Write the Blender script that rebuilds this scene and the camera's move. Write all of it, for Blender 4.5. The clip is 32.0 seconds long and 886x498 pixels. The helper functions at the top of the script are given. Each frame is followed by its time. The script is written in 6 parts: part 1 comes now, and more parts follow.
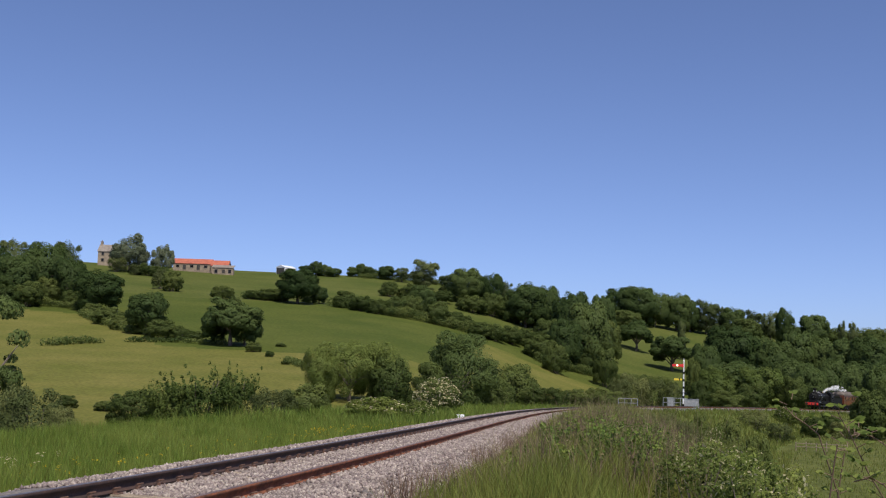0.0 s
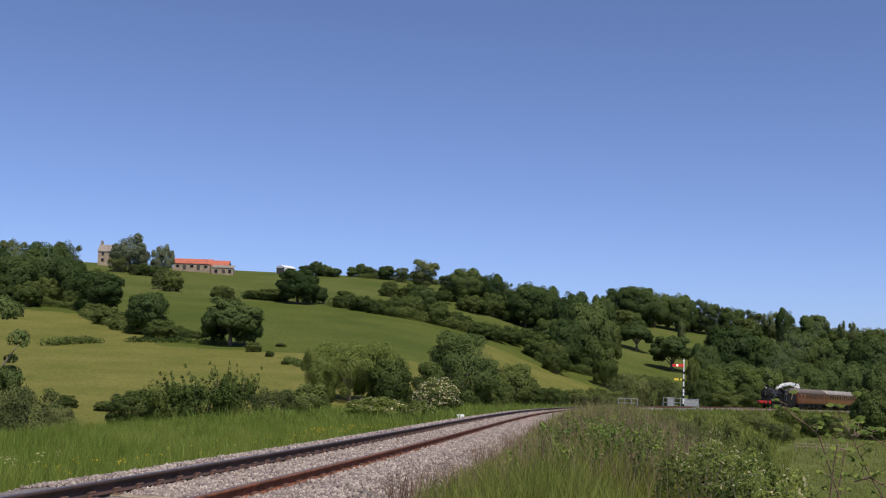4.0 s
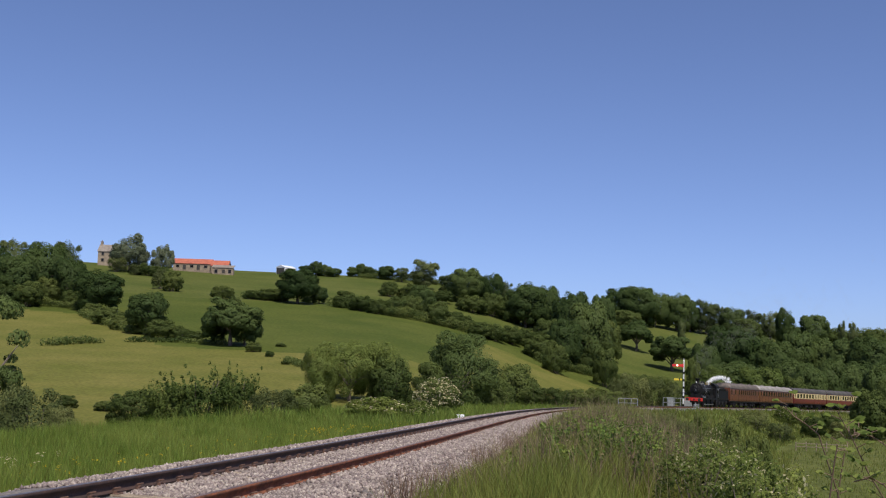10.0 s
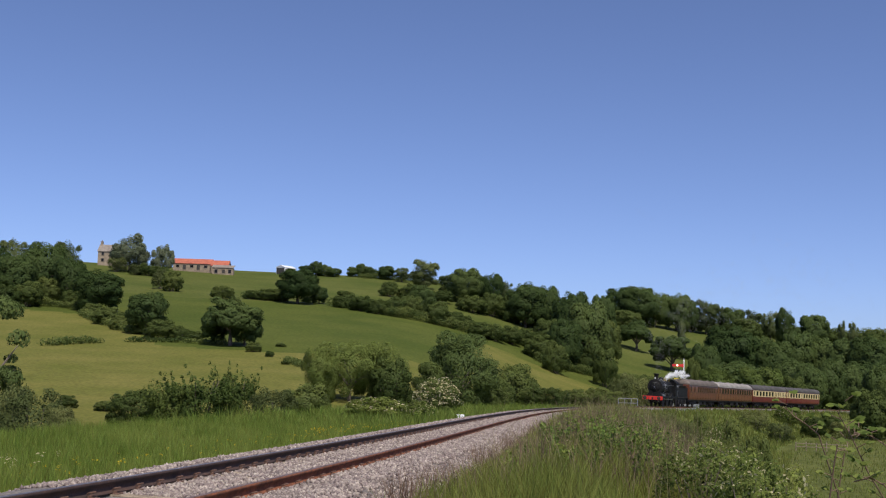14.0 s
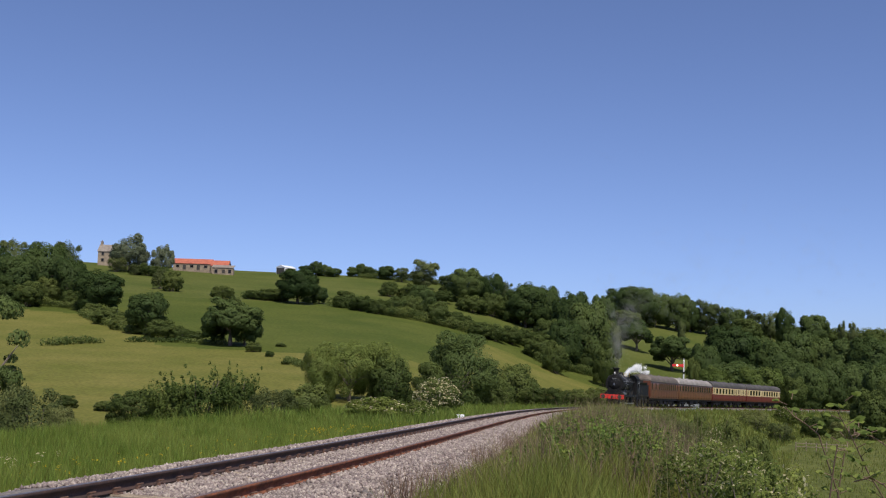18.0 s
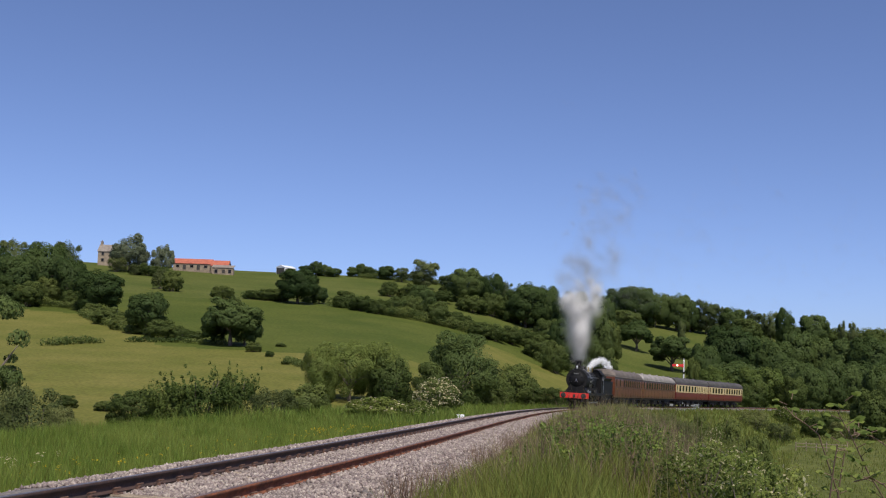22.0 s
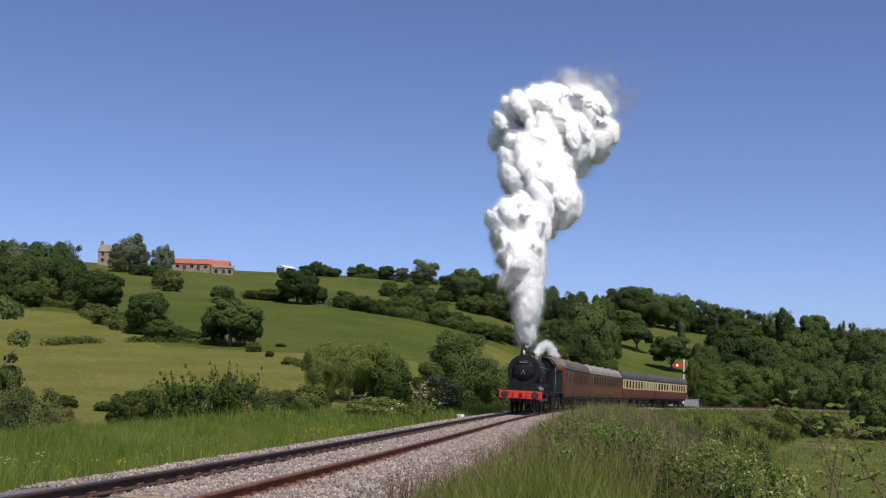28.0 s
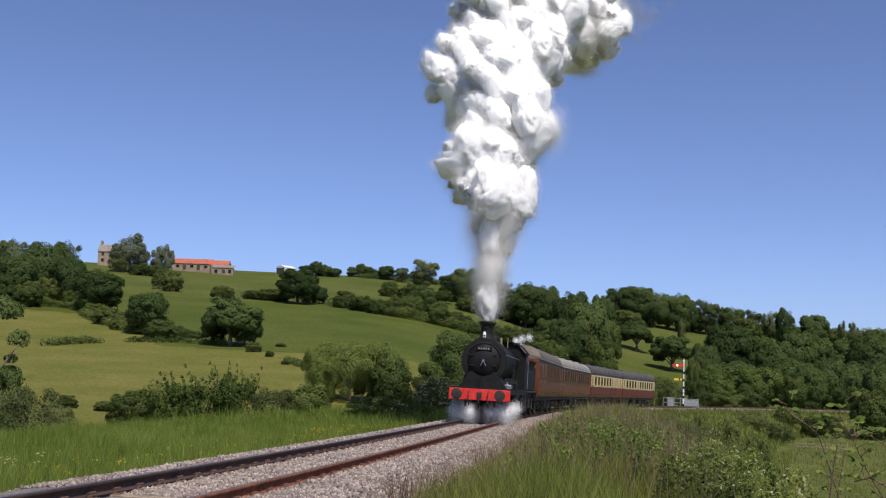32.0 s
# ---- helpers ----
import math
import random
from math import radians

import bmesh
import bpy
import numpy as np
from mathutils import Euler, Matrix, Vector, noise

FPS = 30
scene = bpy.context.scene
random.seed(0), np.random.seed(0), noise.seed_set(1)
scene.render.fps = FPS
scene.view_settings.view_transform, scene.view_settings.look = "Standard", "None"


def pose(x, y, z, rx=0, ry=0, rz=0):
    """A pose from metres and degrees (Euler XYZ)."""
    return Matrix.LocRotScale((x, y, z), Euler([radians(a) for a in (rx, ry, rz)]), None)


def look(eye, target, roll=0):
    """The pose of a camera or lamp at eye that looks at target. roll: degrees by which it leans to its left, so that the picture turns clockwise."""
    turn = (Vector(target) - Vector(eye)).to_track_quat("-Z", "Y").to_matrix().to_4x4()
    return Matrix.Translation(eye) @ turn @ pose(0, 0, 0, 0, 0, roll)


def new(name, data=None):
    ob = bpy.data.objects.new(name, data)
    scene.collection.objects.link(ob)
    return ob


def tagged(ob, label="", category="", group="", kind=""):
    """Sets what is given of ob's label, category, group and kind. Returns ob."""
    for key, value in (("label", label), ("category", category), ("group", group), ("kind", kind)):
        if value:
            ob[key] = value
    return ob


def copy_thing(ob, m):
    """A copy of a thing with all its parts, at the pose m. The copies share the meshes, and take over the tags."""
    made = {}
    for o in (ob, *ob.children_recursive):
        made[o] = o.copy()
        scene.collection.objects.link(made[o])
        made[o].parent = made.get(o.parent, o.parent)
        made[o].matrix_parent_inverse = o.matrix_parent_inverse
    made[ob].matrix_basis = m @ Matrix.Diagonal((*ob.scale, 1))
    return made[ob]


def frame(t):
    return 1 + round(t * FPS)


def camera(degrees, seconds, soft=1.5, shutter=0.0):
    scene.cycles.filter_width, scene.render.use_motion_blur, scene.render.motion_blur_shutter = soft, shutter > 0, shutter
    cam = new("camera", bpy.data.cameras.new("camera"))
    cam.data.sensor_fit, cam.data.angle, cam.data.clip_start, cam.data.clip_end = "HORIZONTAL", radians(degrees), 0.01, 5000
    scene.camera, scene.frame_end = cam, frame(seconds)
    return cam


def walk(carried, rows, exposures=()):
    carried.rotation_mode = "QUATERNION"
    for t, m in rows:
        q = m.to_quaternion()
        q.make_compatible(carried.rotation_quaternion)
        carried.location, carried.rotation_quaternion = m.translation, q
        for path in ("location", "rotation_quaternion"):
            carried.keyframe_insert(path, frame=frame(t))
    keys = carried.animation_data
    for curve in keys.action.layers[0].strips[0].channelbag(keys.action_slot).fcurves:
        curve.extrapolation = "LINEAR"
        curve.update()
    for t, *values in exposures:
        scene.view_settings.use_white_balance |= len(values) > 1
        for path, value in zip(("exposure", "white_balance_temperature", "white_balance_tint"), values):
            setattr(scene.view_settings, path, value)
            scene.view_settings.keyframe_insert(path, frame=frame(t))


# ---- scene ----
from mathutils import Quaternion

cam = camera(42.545, 32.0, soft=1.15)
EYE = (0.0, 0.0, 1.418)
VIEW = look(EYE, (0.0, 100.0, 1.418 + 100 * math.tan(radians(6.113))), 2.042)
walk(cam, [(0.0, VIEW), (32.0, VIEW)], [(0.0, 0.05), (25.0, 0.05), (28.0, 0.0), (29.0, -0.05), (30.0, -0.08), (31.0, 0.0), (32.0, 0.07)])

# ---- daylight ----
SUN_HIGH = radians(59)
SUN_SIDE = radians(158)  # clockwise from the line of sight
world = bpy.data.worlds.new("clear_sky")
scene.world = world
world.use_nodes = True
wn = world.node_tree
sky = wn.nodes.new("ShaderNodeTexSky")
sky.sky_type = "NISHITA"
sky.sun_disc = False
sky.sun_elevation = SUN_HIGH
sky.sun_rotation = SUN_SIDE
sky.altitude = 0
sky.air_density, sky.dust_density, sky.ozone_density = 0.5, 1.1, 3.5
cast = wn.nodes.new("ShaderNodeMix")
cast.data_type, cast.blend_type = "RGBA", "MULTIPLY"
cast.inputs["Factor"].default_value = 1.0
cast.inputs["B"].default_value = (0.985, 0.955, 1.08, 1)
wn.links.new(sky.outputs["Color"], cast.inputs["A"])
wn.links.new(cast.outputs["Result"], wn.nodes["Background"].inputs["Color"])
wn.nodes["Background"].inputs["Strength"].default_value = 0.15
sun_data = bpy.data.lights.new("sun", "SUN")
sun_data.energy, sun_data.angle, sun_data.color = 4.2, radians(0.53), (1.0, 0.95, 0.86)
sun = new("sun", sun_data)
to_sun = Vector((math.sin(SUN_SIDE) * math.cos(SUN_HIGH), math.cos(SUN_SIDE) * math.cos(SUN_HIGH), math.sin(SUN_HIGH)))
sun.matrix_world = look(tuple(to_sun * 200), (0, 0, 0))

# ---- the lie of the land ----
KNOT = 40.0
BEND = (-0.00190, 0.00065, 0.00331, 0.00263, 0.00295, 0.00230, 0.00145, 0.00059)


def smooth(a, b, v):
    t = np.clip((np.asarray(v, float) - a) / (b - a), 0, 1)
    return t * t * (3 - 2 * t)


def lay_line():
    """The railway's centre line: arc length, x, y, heading, every metre."""
    s = np.arange(-60.0, 701.0, 1.0)
    k = np.interp(s, np.arange(8) * KNOT, BEND)
    k[s < 0] = 0.0
    th = np.cumsum(k)
    th += 0.17112 - np.interp(0.0, s, th)
    x, y = np.cumsum(np.sin(th)), np.cumsum(np.cos(th))
    x += -3.8331 - np.interp(0.0, s, x)
    y += 10.0 - np.interp(0.0, s, y)
    return s, x, y, th


LINE_S, LINE_X, LINE_Y, LINE_TH = lay_line()
FALL = -0.01502


def on_line(s, off=0.0):
    """A place on the track: x, y, z of the rail tops, heading."""
    x, y, th = (np.interp(s, LINE_S, a) for a in (LINE_X, LINE_Y, LINE_TH))
    return x + off * np.cos(th), y - off * np.sin(th), FALL * s, th


def off_line(x, y):
    """Signed distance from the track (positive on its right) and the arc length there."""
    x, y = np.atleast_1d(np.asarray(x, float)), np.atleast_1d(np.asarray(y, float))
    off, arc = np.empty(len(x)), np.empty(len(x))
    for a in range(0, len(x), 4000):
        b = slice(a, a + 4000)
        dx, dy = x[b, None] - LINE_X[None, ::2], y[b, None] - LINE_Y[None, ::2]
        i = np.argmin(dx * dx + dy * dy, 1) * 2
        ex, ey, th = x[b] - LINE_X[i], y[b] - LINE_Y[i], LINE_TH[i]
        off[b] = ex * np.cos(th) - ey * np.sin(th)
        arc[b] = LINE_S[i] + ex * np.sin(th) + ey * np.cos(th)
    return off, arc


def hill(x, y):
    """The open valley side, as it would lie without the railway."""
    d = np.hypot(x, y)
    u = np.clip(np.where(y > 1, x / np.maximum(y, 1), np.sign(x) * 3), -0.6, 0.6)
    foot = 85 + 160 * smooth(-0.08, 0.22, u)
    brow = 430 + 90 * smooth(0.0, 0.3, u)
    top = 36 - 12 * smooth(-0.08, 0.27, u)
    low = -3.3 - 2.7 * smooth(0.0, 0.3, u)
    front = smooth(-60, 40, y)
    t = np.clip((d - foot) / (brow - foot), 0, 1)
    z = low + (top - low) * t ** 1.3 * front
    z = z + (0.35 * np.sin(x * 0.041 + 1.3) * np.cos(y * 0.033) + 0.5 * np.sin(x * 0.017 + y * 0.012)) * t * (1 - t) * 4
    past = np.maximum(d - brow, 0)
    return z - np.minimum(past * 0.05, 14) * front


def land(x, y):
    """Height of the ground."""
    x, y = np.atleast_1d(np.asarray(x, float)), np.atleast_1d(np.asarray(y, float))
    off, arc = off_line(x, y)
    bed = FALL * np.clip(arc, -60, 700) - 0.52
    crest = np.where(off > 0, 6.2, 14.0)
    away = np.maximum(np.abs(off) - crest, 0)
    low = bed - away / 2.3 - 0.25 * smooth(3.0, 6.0, np.abs(off))
    high = bed + np.maximum(np.abs(off) - 4.2, 0) / 2.2
    swell = 0.5 * smooth(3.0, 4.8, off) * (1 - smooth(7.0, 11.0, off)) * (1 - smooth(50, 90, arc))
    return np.clip(hill(x, y), low, high) + swell

# ---- materials ----
def mat(name, low, high, scale=4.0, rough=0.8, bump=0.0, metal=0.0, fine=0.0, vary=0.0, gloss=0.5, island=False, calm=1.0):
    """A surface whose colour wanders between two tones at two sizes."""
    m = bpy.data.materials.new(name)
    m.use_nodes = True
    nt = m.node_tree
    n, l = nt.nodes, nt.links
    b = n["Principled BSDF"]
    tc = n.new("ShaderNodeTexCoord")
    big = n.new("ShaderNodeTexNoise")
    big.inputs["Scale"].default_value, big.inputs["Detail"].default_value = scale, 5
    l.new(tc.outputs["Object"], big.inputs["Vector"])
    ramp = n.new("ShaderNodeValToRGB")
    ramp.color_ramp.elements[0].position, ramp.color_ramp.elements[1].position = 0.32, 0.68
    ramp.color_ramp.elements[0].color, ramp.color_ramp.elements[1].color = (*low, 1), (*high, 1)
    l.new(big.outputs["Fac"], ramp.inputs["Fac"])
    col = ramp.outputs["Color"]
    if fine:
        small = n.new("ShaderNodeTexNoise")
        small.inputs["Scale"].default_value, small.inputs["Detail"].default_value = fine, 3
        l.new(tc.outputs["Object"], small.inputs["Vector"])
        mul = n.new("ShaderNodeMapRange")
        mul.inputs["From Min"].default_value, mul.inputs["From Max"].default_value = 0.3, 0.7
        mul.inputs["To Min"].default_value, mul.inputs["To Max"].default_value = 1 - 0.28 * calm, 1 + 0.25 * calm
        l.new(small.outputs["Fac"], mul.inputs["Value"])
        mix = n.new("ShaderNodeVectorMath")
        mix.operation = "MULTIPLY"
        l.new(col, mix.inputs[0])
        l.new(mul.outputs["Result"], mix.inputs[1])
        col = mix.outputs["Vector"]
    if vary:
        if island:
            rnd = n.new("ShaderNodeNewGeometry").outputs["Random Per Island"]
        else:
            rnd = n.new("ShaderNodeObjectInfo").outputs["Random"]
        hsv = n.new("ShaderNodeHueSaturation")
        r2 = n.new("ShaderNodeMapRange")
        r2.inputs["To Min"].default_value, r2.inputs["To Max"].default_value = 1 - vary, 1 + vary
        l.new(rnd, r2.inputs["Value"])
        l.new(r2.outputs["Result"], hsv.inputs["Value"])
        r3 = n.new("ShaderNodeMapRange")
        r3.inputs["To Min"].default_value, r3.inputs["To Max"].default_value = 0.5 - vary * 0.06, 0.5 + vary * 0.06
        l.new(rnd, r3.inputs["Value"])
        l.new(r3.outputs["Result"], hsv.inputs["Hue"])
        l.new(col, hsv.inputs["Color"])
        col = hsv.outputs["Color"]
    l.new(col, b.inputs["Base Color"])
    b.inputs["Roughness"].default_value, b.inputs["Metallic"].default_value = rough, metal
    b.inputs["Specular IOR Level"].default_value = gloss
    if bump:
        bp = n.new("ShaderNodeBump")
        bp.inputs["Strength"].default_value, bp.inputs["Distance"].default_value = min(bump, 1.0), 0.02 * max(bump, 1.0)
        l.new(big.outputs["Fac"], bp.inputs["Height"])
        l.new(bp.outputs["Normal"], b.inputs["Normal"])
    return m


def leafy(name, low, high, scale=0.6, vary=0.12, glow=0.48):
    """Leaves and blades: some light comes through them."""
    m = mat(name, low, high, scale, 0.55, vary=vary, island=True, gloss=0.08)
    nt = m.node_tree
    b, out = nt.nodes["Principled BSDF"], nt.nodes["Material Output"]
    tr = nt.nodes.new("ShaderNodeBsdfTranslucent")
    mx = nt.nodes.new("ShaderNodeMixShader")
    mx.inputs["Fac"].default_value = glow
    col = b.inputs["Base Color"].links[0].from_socket
    own = nt.nodes.new("ShaderNodeObjectInfo")
    tone = nt.nodes.new("ShaderNodeMapRange")
    tone.inputs["To Min"].default_value, tone.inputs["To Max"].default_value = 0.68, 1.32
    nt.links.new(own.outputs["Random"], tone.inputs["Value"])
    hue = nt.nodes.new("ShaderNodeMapRange")
    hue.inputs["To Min"].default_value, hue.inputs["To Max"].default_value = 0.515, 0.485
    nt.links.new(own.outputs["Random"], hue.inputs["Value"])
    shift = nt.nodes.new("ShaderNodeHueSaturation")
    nt.links.new(tone.outputs["Result"], shift.inputs["Value"])
    nt.links.new(hue.outputs["Result"], shift.inputs["Hue"])
    nt.links.new(col, shift.inputs["Color"])
    col = shift.outputs["Color"]
    nt.links.new(col, b.inputs["Base Color"])
    nt.links.new(col, tr.inputs["Color"])
    nt.links.new(b.outputs["BSDF"], mx.inputs[1])
    nt.links.new(tr.outputs["BSDF"], mx.inputs[2])
    nt.links.new(mx.outputs["Shader"], out.inputs["Surface"])
    return m


def vapour(name, colour, through_light):
    """Steam or smoke: bright droplets that also let light through."""
    m = bpy.data.materials.new(name)
    m.use_nodes = True
    n, l = m.node_tree.nodes, m.node_tree.links
    n.remove(n["Principled BSDF"])
    d, t, a = n.new("ShaderNodeBsdfDiffuse"), n.new("ShaderNodeBsdfTranslucent"), n.new("ShaderNodeMixShader")
    d.inputs["Color"].default_value = t.inputs["Color"].default_value = (*colour, 1)
    a.inputs["Fac"].default_value = through_light
    l.new(d.outputs[0], a.inputs[1])
    l.new(t.outputs[0], a.inputs[2])
    l.new(a.outputs[0], n["Material Output"].inputs["Surface"])
    return m


M_VERGE = mat("verge_turf", (0.075, 0.102, 0.021), (0.141, 0.154, 0.042), 0.9, 0.9, 1.0, fine=9.0, gloss=0.1)
M_HAY = mat("pale_pasture", (0.101, 0.108, 0.023), (0.146, 0.136, 0.036), 0.11, 0.95, fine=2.6, gloss=0.05, calm=0.9)
M_PASTURE = mat("green_pasture", (0.057, 0.076, 0.014), (0.081, 0.095, 0.020), 0.07, 0.95, fine=1.9, gloss=0.05, calm=0.9)
M_UPLAND = mat("rough_pasture", (0.061, 0.080, 0.016), (0.094, 0.104, 0.026), 0.06, 0.95, fine=1.6, gloss=0.05, calm=0.9)
M_MEADOW = mat("lush_meadow", (0.078, 0.090, 0.023), (0.112, 0.119, 0.034), 0.12, 0.95, fine=1.5, gloss=0.05)
# bluer green than the pastures, for all ground beyond 900 m
M_FAR = mat("far_ground", (0.05, 0.075, 0.05), (0.07, 0.10, 0.06), 0.01, 1.0, gloss=0.0)
M_LEAF = leafy("oak_leaves", (0.066, 0.104, 0.034), (0.136, 0.180, 0.054), 0.35)
M_ASH = leafy("ash_leaves", (0.092, 0.124, 0.044), (0.165, 0.192, 0.076), 0.35)
M_BUSH = leafy("hedge_leaves", (0.080, 0.116, 0.033), (0.156, 0.188, 0.053), 0.5)
M_WILLOW = leafy("willow_leaves", (0.104, 0.150, 0.037), (0.182, 0.225, 0.062), 0.5)
M_SILVER = leafy("silvery_leaves", (0.130, 0.160, 0.090), (0.210, 0.235, 0.145), 0.5)
M_SCRUB = leafy("scrub_leaves", (0.112, 0.138, 0.044), (0.190, 0.208, 0.078), 0.8)
M_ELDER = leafy("elder_leaves", (0.130, 0.176, 0.038), (0.225, 0.255, 0.068), 0.8)
M_BARK = mat("bark", (0.07, 0.055, 0.04), (0.16, 0.13, 0.10), 6.0, 0.95, 0.6)
M_BLOSSOM = leafy("cream_blossom", (0.480, 0.430, 0.230), (0.630, 0.570, 0.350), 2.0, 0.15)
M_GRASS = leafy("grass_blades", (0.112, 0.150, 0.028), (0.235, 0.240, 0.064), 0.7, 0.35, 0.4)
M_LUSH = leafy("lush_grass", (0.136, 0.195, 0.030), (0.284, 0.320, 0.071), 0.7, 0.3, 0.4)
M_BROWNTOP = mat("browned_rail_top", (0.15, 0.095, 0.075), (0.24, 0.16, 0.13), 3.0, 0.55, metal=0.5)
M_SEED = leafy("seed_heads", (0.20, 0.17, 0.08), (0.34, 0.28, 0.15), 1.0, 0.2)
M_WEED = leafy("weed_leaves", (0.124, 0.187, 0.033), (0.216, 0.273, 0.066), 1.5, 0.25, 0.35)
M_STALK = mat("dry_stalk", (0.12, 0.07, 0.05), (0.20, 0.13, 0.08), 12, 0.8)
M_YELLOW = leafy("buttercup_petals", (0.65, 0.45, 0.02), (0.75, 0.55, 0.04), 2.0, 0.1)
M_BALLAST = mat("ballast_bed", (0.100, 0.085, 0.075), (0.200, 0.170, 0.150), 14, 0.95, 1.0, fine=40)
M_STONE = mat("ballast_stone", (0.189, 0.150, 0.132), (0.341, 0.276, 0.243), 3.0, 0.9, 0.2, fine=30, vary=0.4, island=True, gloss=0.3)
M_RAILTOP = mat("polished_rail", (0.200, 0.175, 0.175), (0.300, 0.270, 0.270), 3.0, 0.48, metal=0.8)
M_RUST = mat("rusty_steel", (0.10, 0.035, 0.015), (0.26, 0.085, 0.035), 5.0, 0.9, 0.3, fine=40)
# rust of the left rail, with the shadow under its head put into the colour
M_RUST_SHADED = mat("shaded_rust", (0.030, 0.018, 0.014), (0.075, 0.038, 0.026), 4.0, 0.75, 0.3, fine=30)
M_CLIP = mat("brown_rail_clip", (0.085, 0.045, 0.030), (0.170, 0.090, 0.060), 8.0, 0.85, 0.2, fine=40)
M_SLEEPER = mat("weathered_sleeper", (0.16, 0.12, 0.08), (0.34, 0.27, 0.19), 5.0, 0.95, 0.5, fine=30)
M_BLACK = mat("black_loco_paint", (0.006, 0.006, 0.006), (0.013, 0.012, 0.012), 2.0, 0.6, 0.05, fine=12, gloss=0.2)
M_SOOT = mat("sooty_smokebox", (0.008, 0.007, 0.007), (0.018, 0.017, 0.016), 3.0, 0.7, 0.1, fine=14, gloss=0.2)
M_RED = mat("red_beam_paint", (0.62, 0.025, 0.018), (0.72, 0.04, 0.025), 2.0, 0.4, 0.05, fine=10)
M_WHITE = mat("white_enamel", (0.72, 0.72, 0.70), (0.82, 0.82, 0.80), 6.0, 0.4, fine=15)
M_STEEL = mat("bright_steel", (0.35, 0.35, 0.36), (0.5, 0.5, 0.5), 8.0, 0.35, metal=0.9)
M_IRON = mat("dirty_underframe", (0.016, 0.014, 0.012), (0.040, 0.034, 0.028), 3.0, 0.85, 0.2, fine=14)
M_COAL = mat("coal", (0.008, 0.008, 0.009), (0.03, 0.03, 0.032), 8.0, 0.45, 1.0)
M_TEAK = mat("varnished_teak", (0.122, 0.042, 0.017), (0.186, 0.066, 0.027), 1.2, 0.35, fine=9, vary=0.12)
M_TEAKDARK = mat("teak_beading", (0.070, 0.028, 0.014), (0.110, 0.042, 0.020), 3.0, 0.4, fine=12)
M_ROOFPALE = mat("pale_grey_roof", (0.190, 0.168, 0.150), (0.310, 0.278, 0.250), 0.7, 0.8, fine=6)
M_ROOFWARM = mat("weathered_roof", (0.085, 0.068, 0.055), (0.150, 0.120, 0.098), 0.7, 0.8, fine=6)
M_ROOFDARK = mat("dark_grey_roof", (0.045, 0.040, 0.036), (0.090, 0.080, 0.072), 0.7, 0.8, fine=6)
M_CRIMSON = mat("crimson_paint", (0.125, 0.016, 0.014), (0.165, 0.023, 0.020), 1.0, 0.35, fine=6)
M_CREAM = mat("cream_paint", (0.580, 0.440, 0.210), (0.670, 0.530, 0.280), 1.0, 0.4, fine=6)
M_GLASS = mat("coach_glass", (0.006, 0.006, 0.006), (0.016, 0.015, 0.014), 0.8, 0.25, gloss=0.3)
M_BRASS = mat("brass", (0.55, 0.38, 0.12), (0.68, 0.50, 0.18), 8.0, 0.3, metal=1.0)
M_PLATE = mat("pale_characters", (0.160, 0.160, 0.150), (0.240, 0.240, 0.220), 9.0, 0.6)
M_GREY = mat("grey_cabinet_paint", (0.220, 0.230, 0.240), (0.320, 0.330, 0.330), 2.0, 0.6, fine=9)
M_SIGRED = mat("signal_red", (0.60, 0.02, 0.02), (0.70, 0.03, 0.03), 3.0, 0.45)
M_SIGYEL = mat("signal_yellow", (0.70, 0.50, 0.03), (0.78, 0.58, 0.05), 3.0, 0.45)
M_TILE = mat("red_pantile", (0.328, 0.082, 0.049), (0.443, 0.131, 0.074), 0.9, 0.85, fine=5)
M_WALL = mat("sandstone_wall", (0.22, 0.17, 0.12), (0.36, 0.28, 0.20), 0.8, 0.95, 0.4, fine=4)
M_SLATE = mat("stone_slate", (0.17, 0.14, 0.115), (0.27, 0.23, 0.19), 0.8, 0.9, fine=5)
M_SHEET = mat("pale_sheet_metal", (0.74, 0.75, 0.76), (0.84, 0.84, 0.84), 0.8, 0.5, fine=4)
M_DARKDOOR = mat("dark_timber", (0.03, 0.028, 0.026), (0.07, 0.06, 0.055), 2.0, 0.85)
M_STEAM = vapour("white_steam", (1.0, 0.99, 0.975), 0.25)
M_CORE = vapour("dense_steam", (1.0, 0.99, 0.975), 0.06)
M_THIN = vapour("thin_steam", (0.90, 0.88, 0.86), 0.3)
M_SMOKE = vapour("grey_smoke", (0.48, 0.47, 0.47), 0.35)
lamp_glow = bpy.data.materials.new("signal_lamp_lens")
lamp_glow.use_nodes = True
lamp_glow.node_tree.nodes["Principled BSDF"].inputs["Base Color"].default_value = (0.9, 0.5, 0.45, 1)
lamp_glow.node_tree.nodes["Principled BSDF"].inputs["Emission Color"].default_value = (1.0, 0.62, 0.5, 1)
lamp_glow.node_tree.nodes["Principled BSDF"].inputs["Emission Strength"].default_value = 2.5


# ---- building blocks ----
def empty(name):
    return new(name)


def part(name, bm, material, parent=None, label="", sleek=False):
    """Links a bmesh as one mesh object under a thing or a part."""
    me = bpy.data.meshes.new(name)
    bm.to_mesh(me)
    bm.free()
    me.materials.append(material)
    if sleek:
        me.polygons.foreach_set("use_smooth", [True] * len(me.polygons))
    ob = new(name, me)
    ob.parent = parent
    if label:
        tagged(ob, label)
    return ob


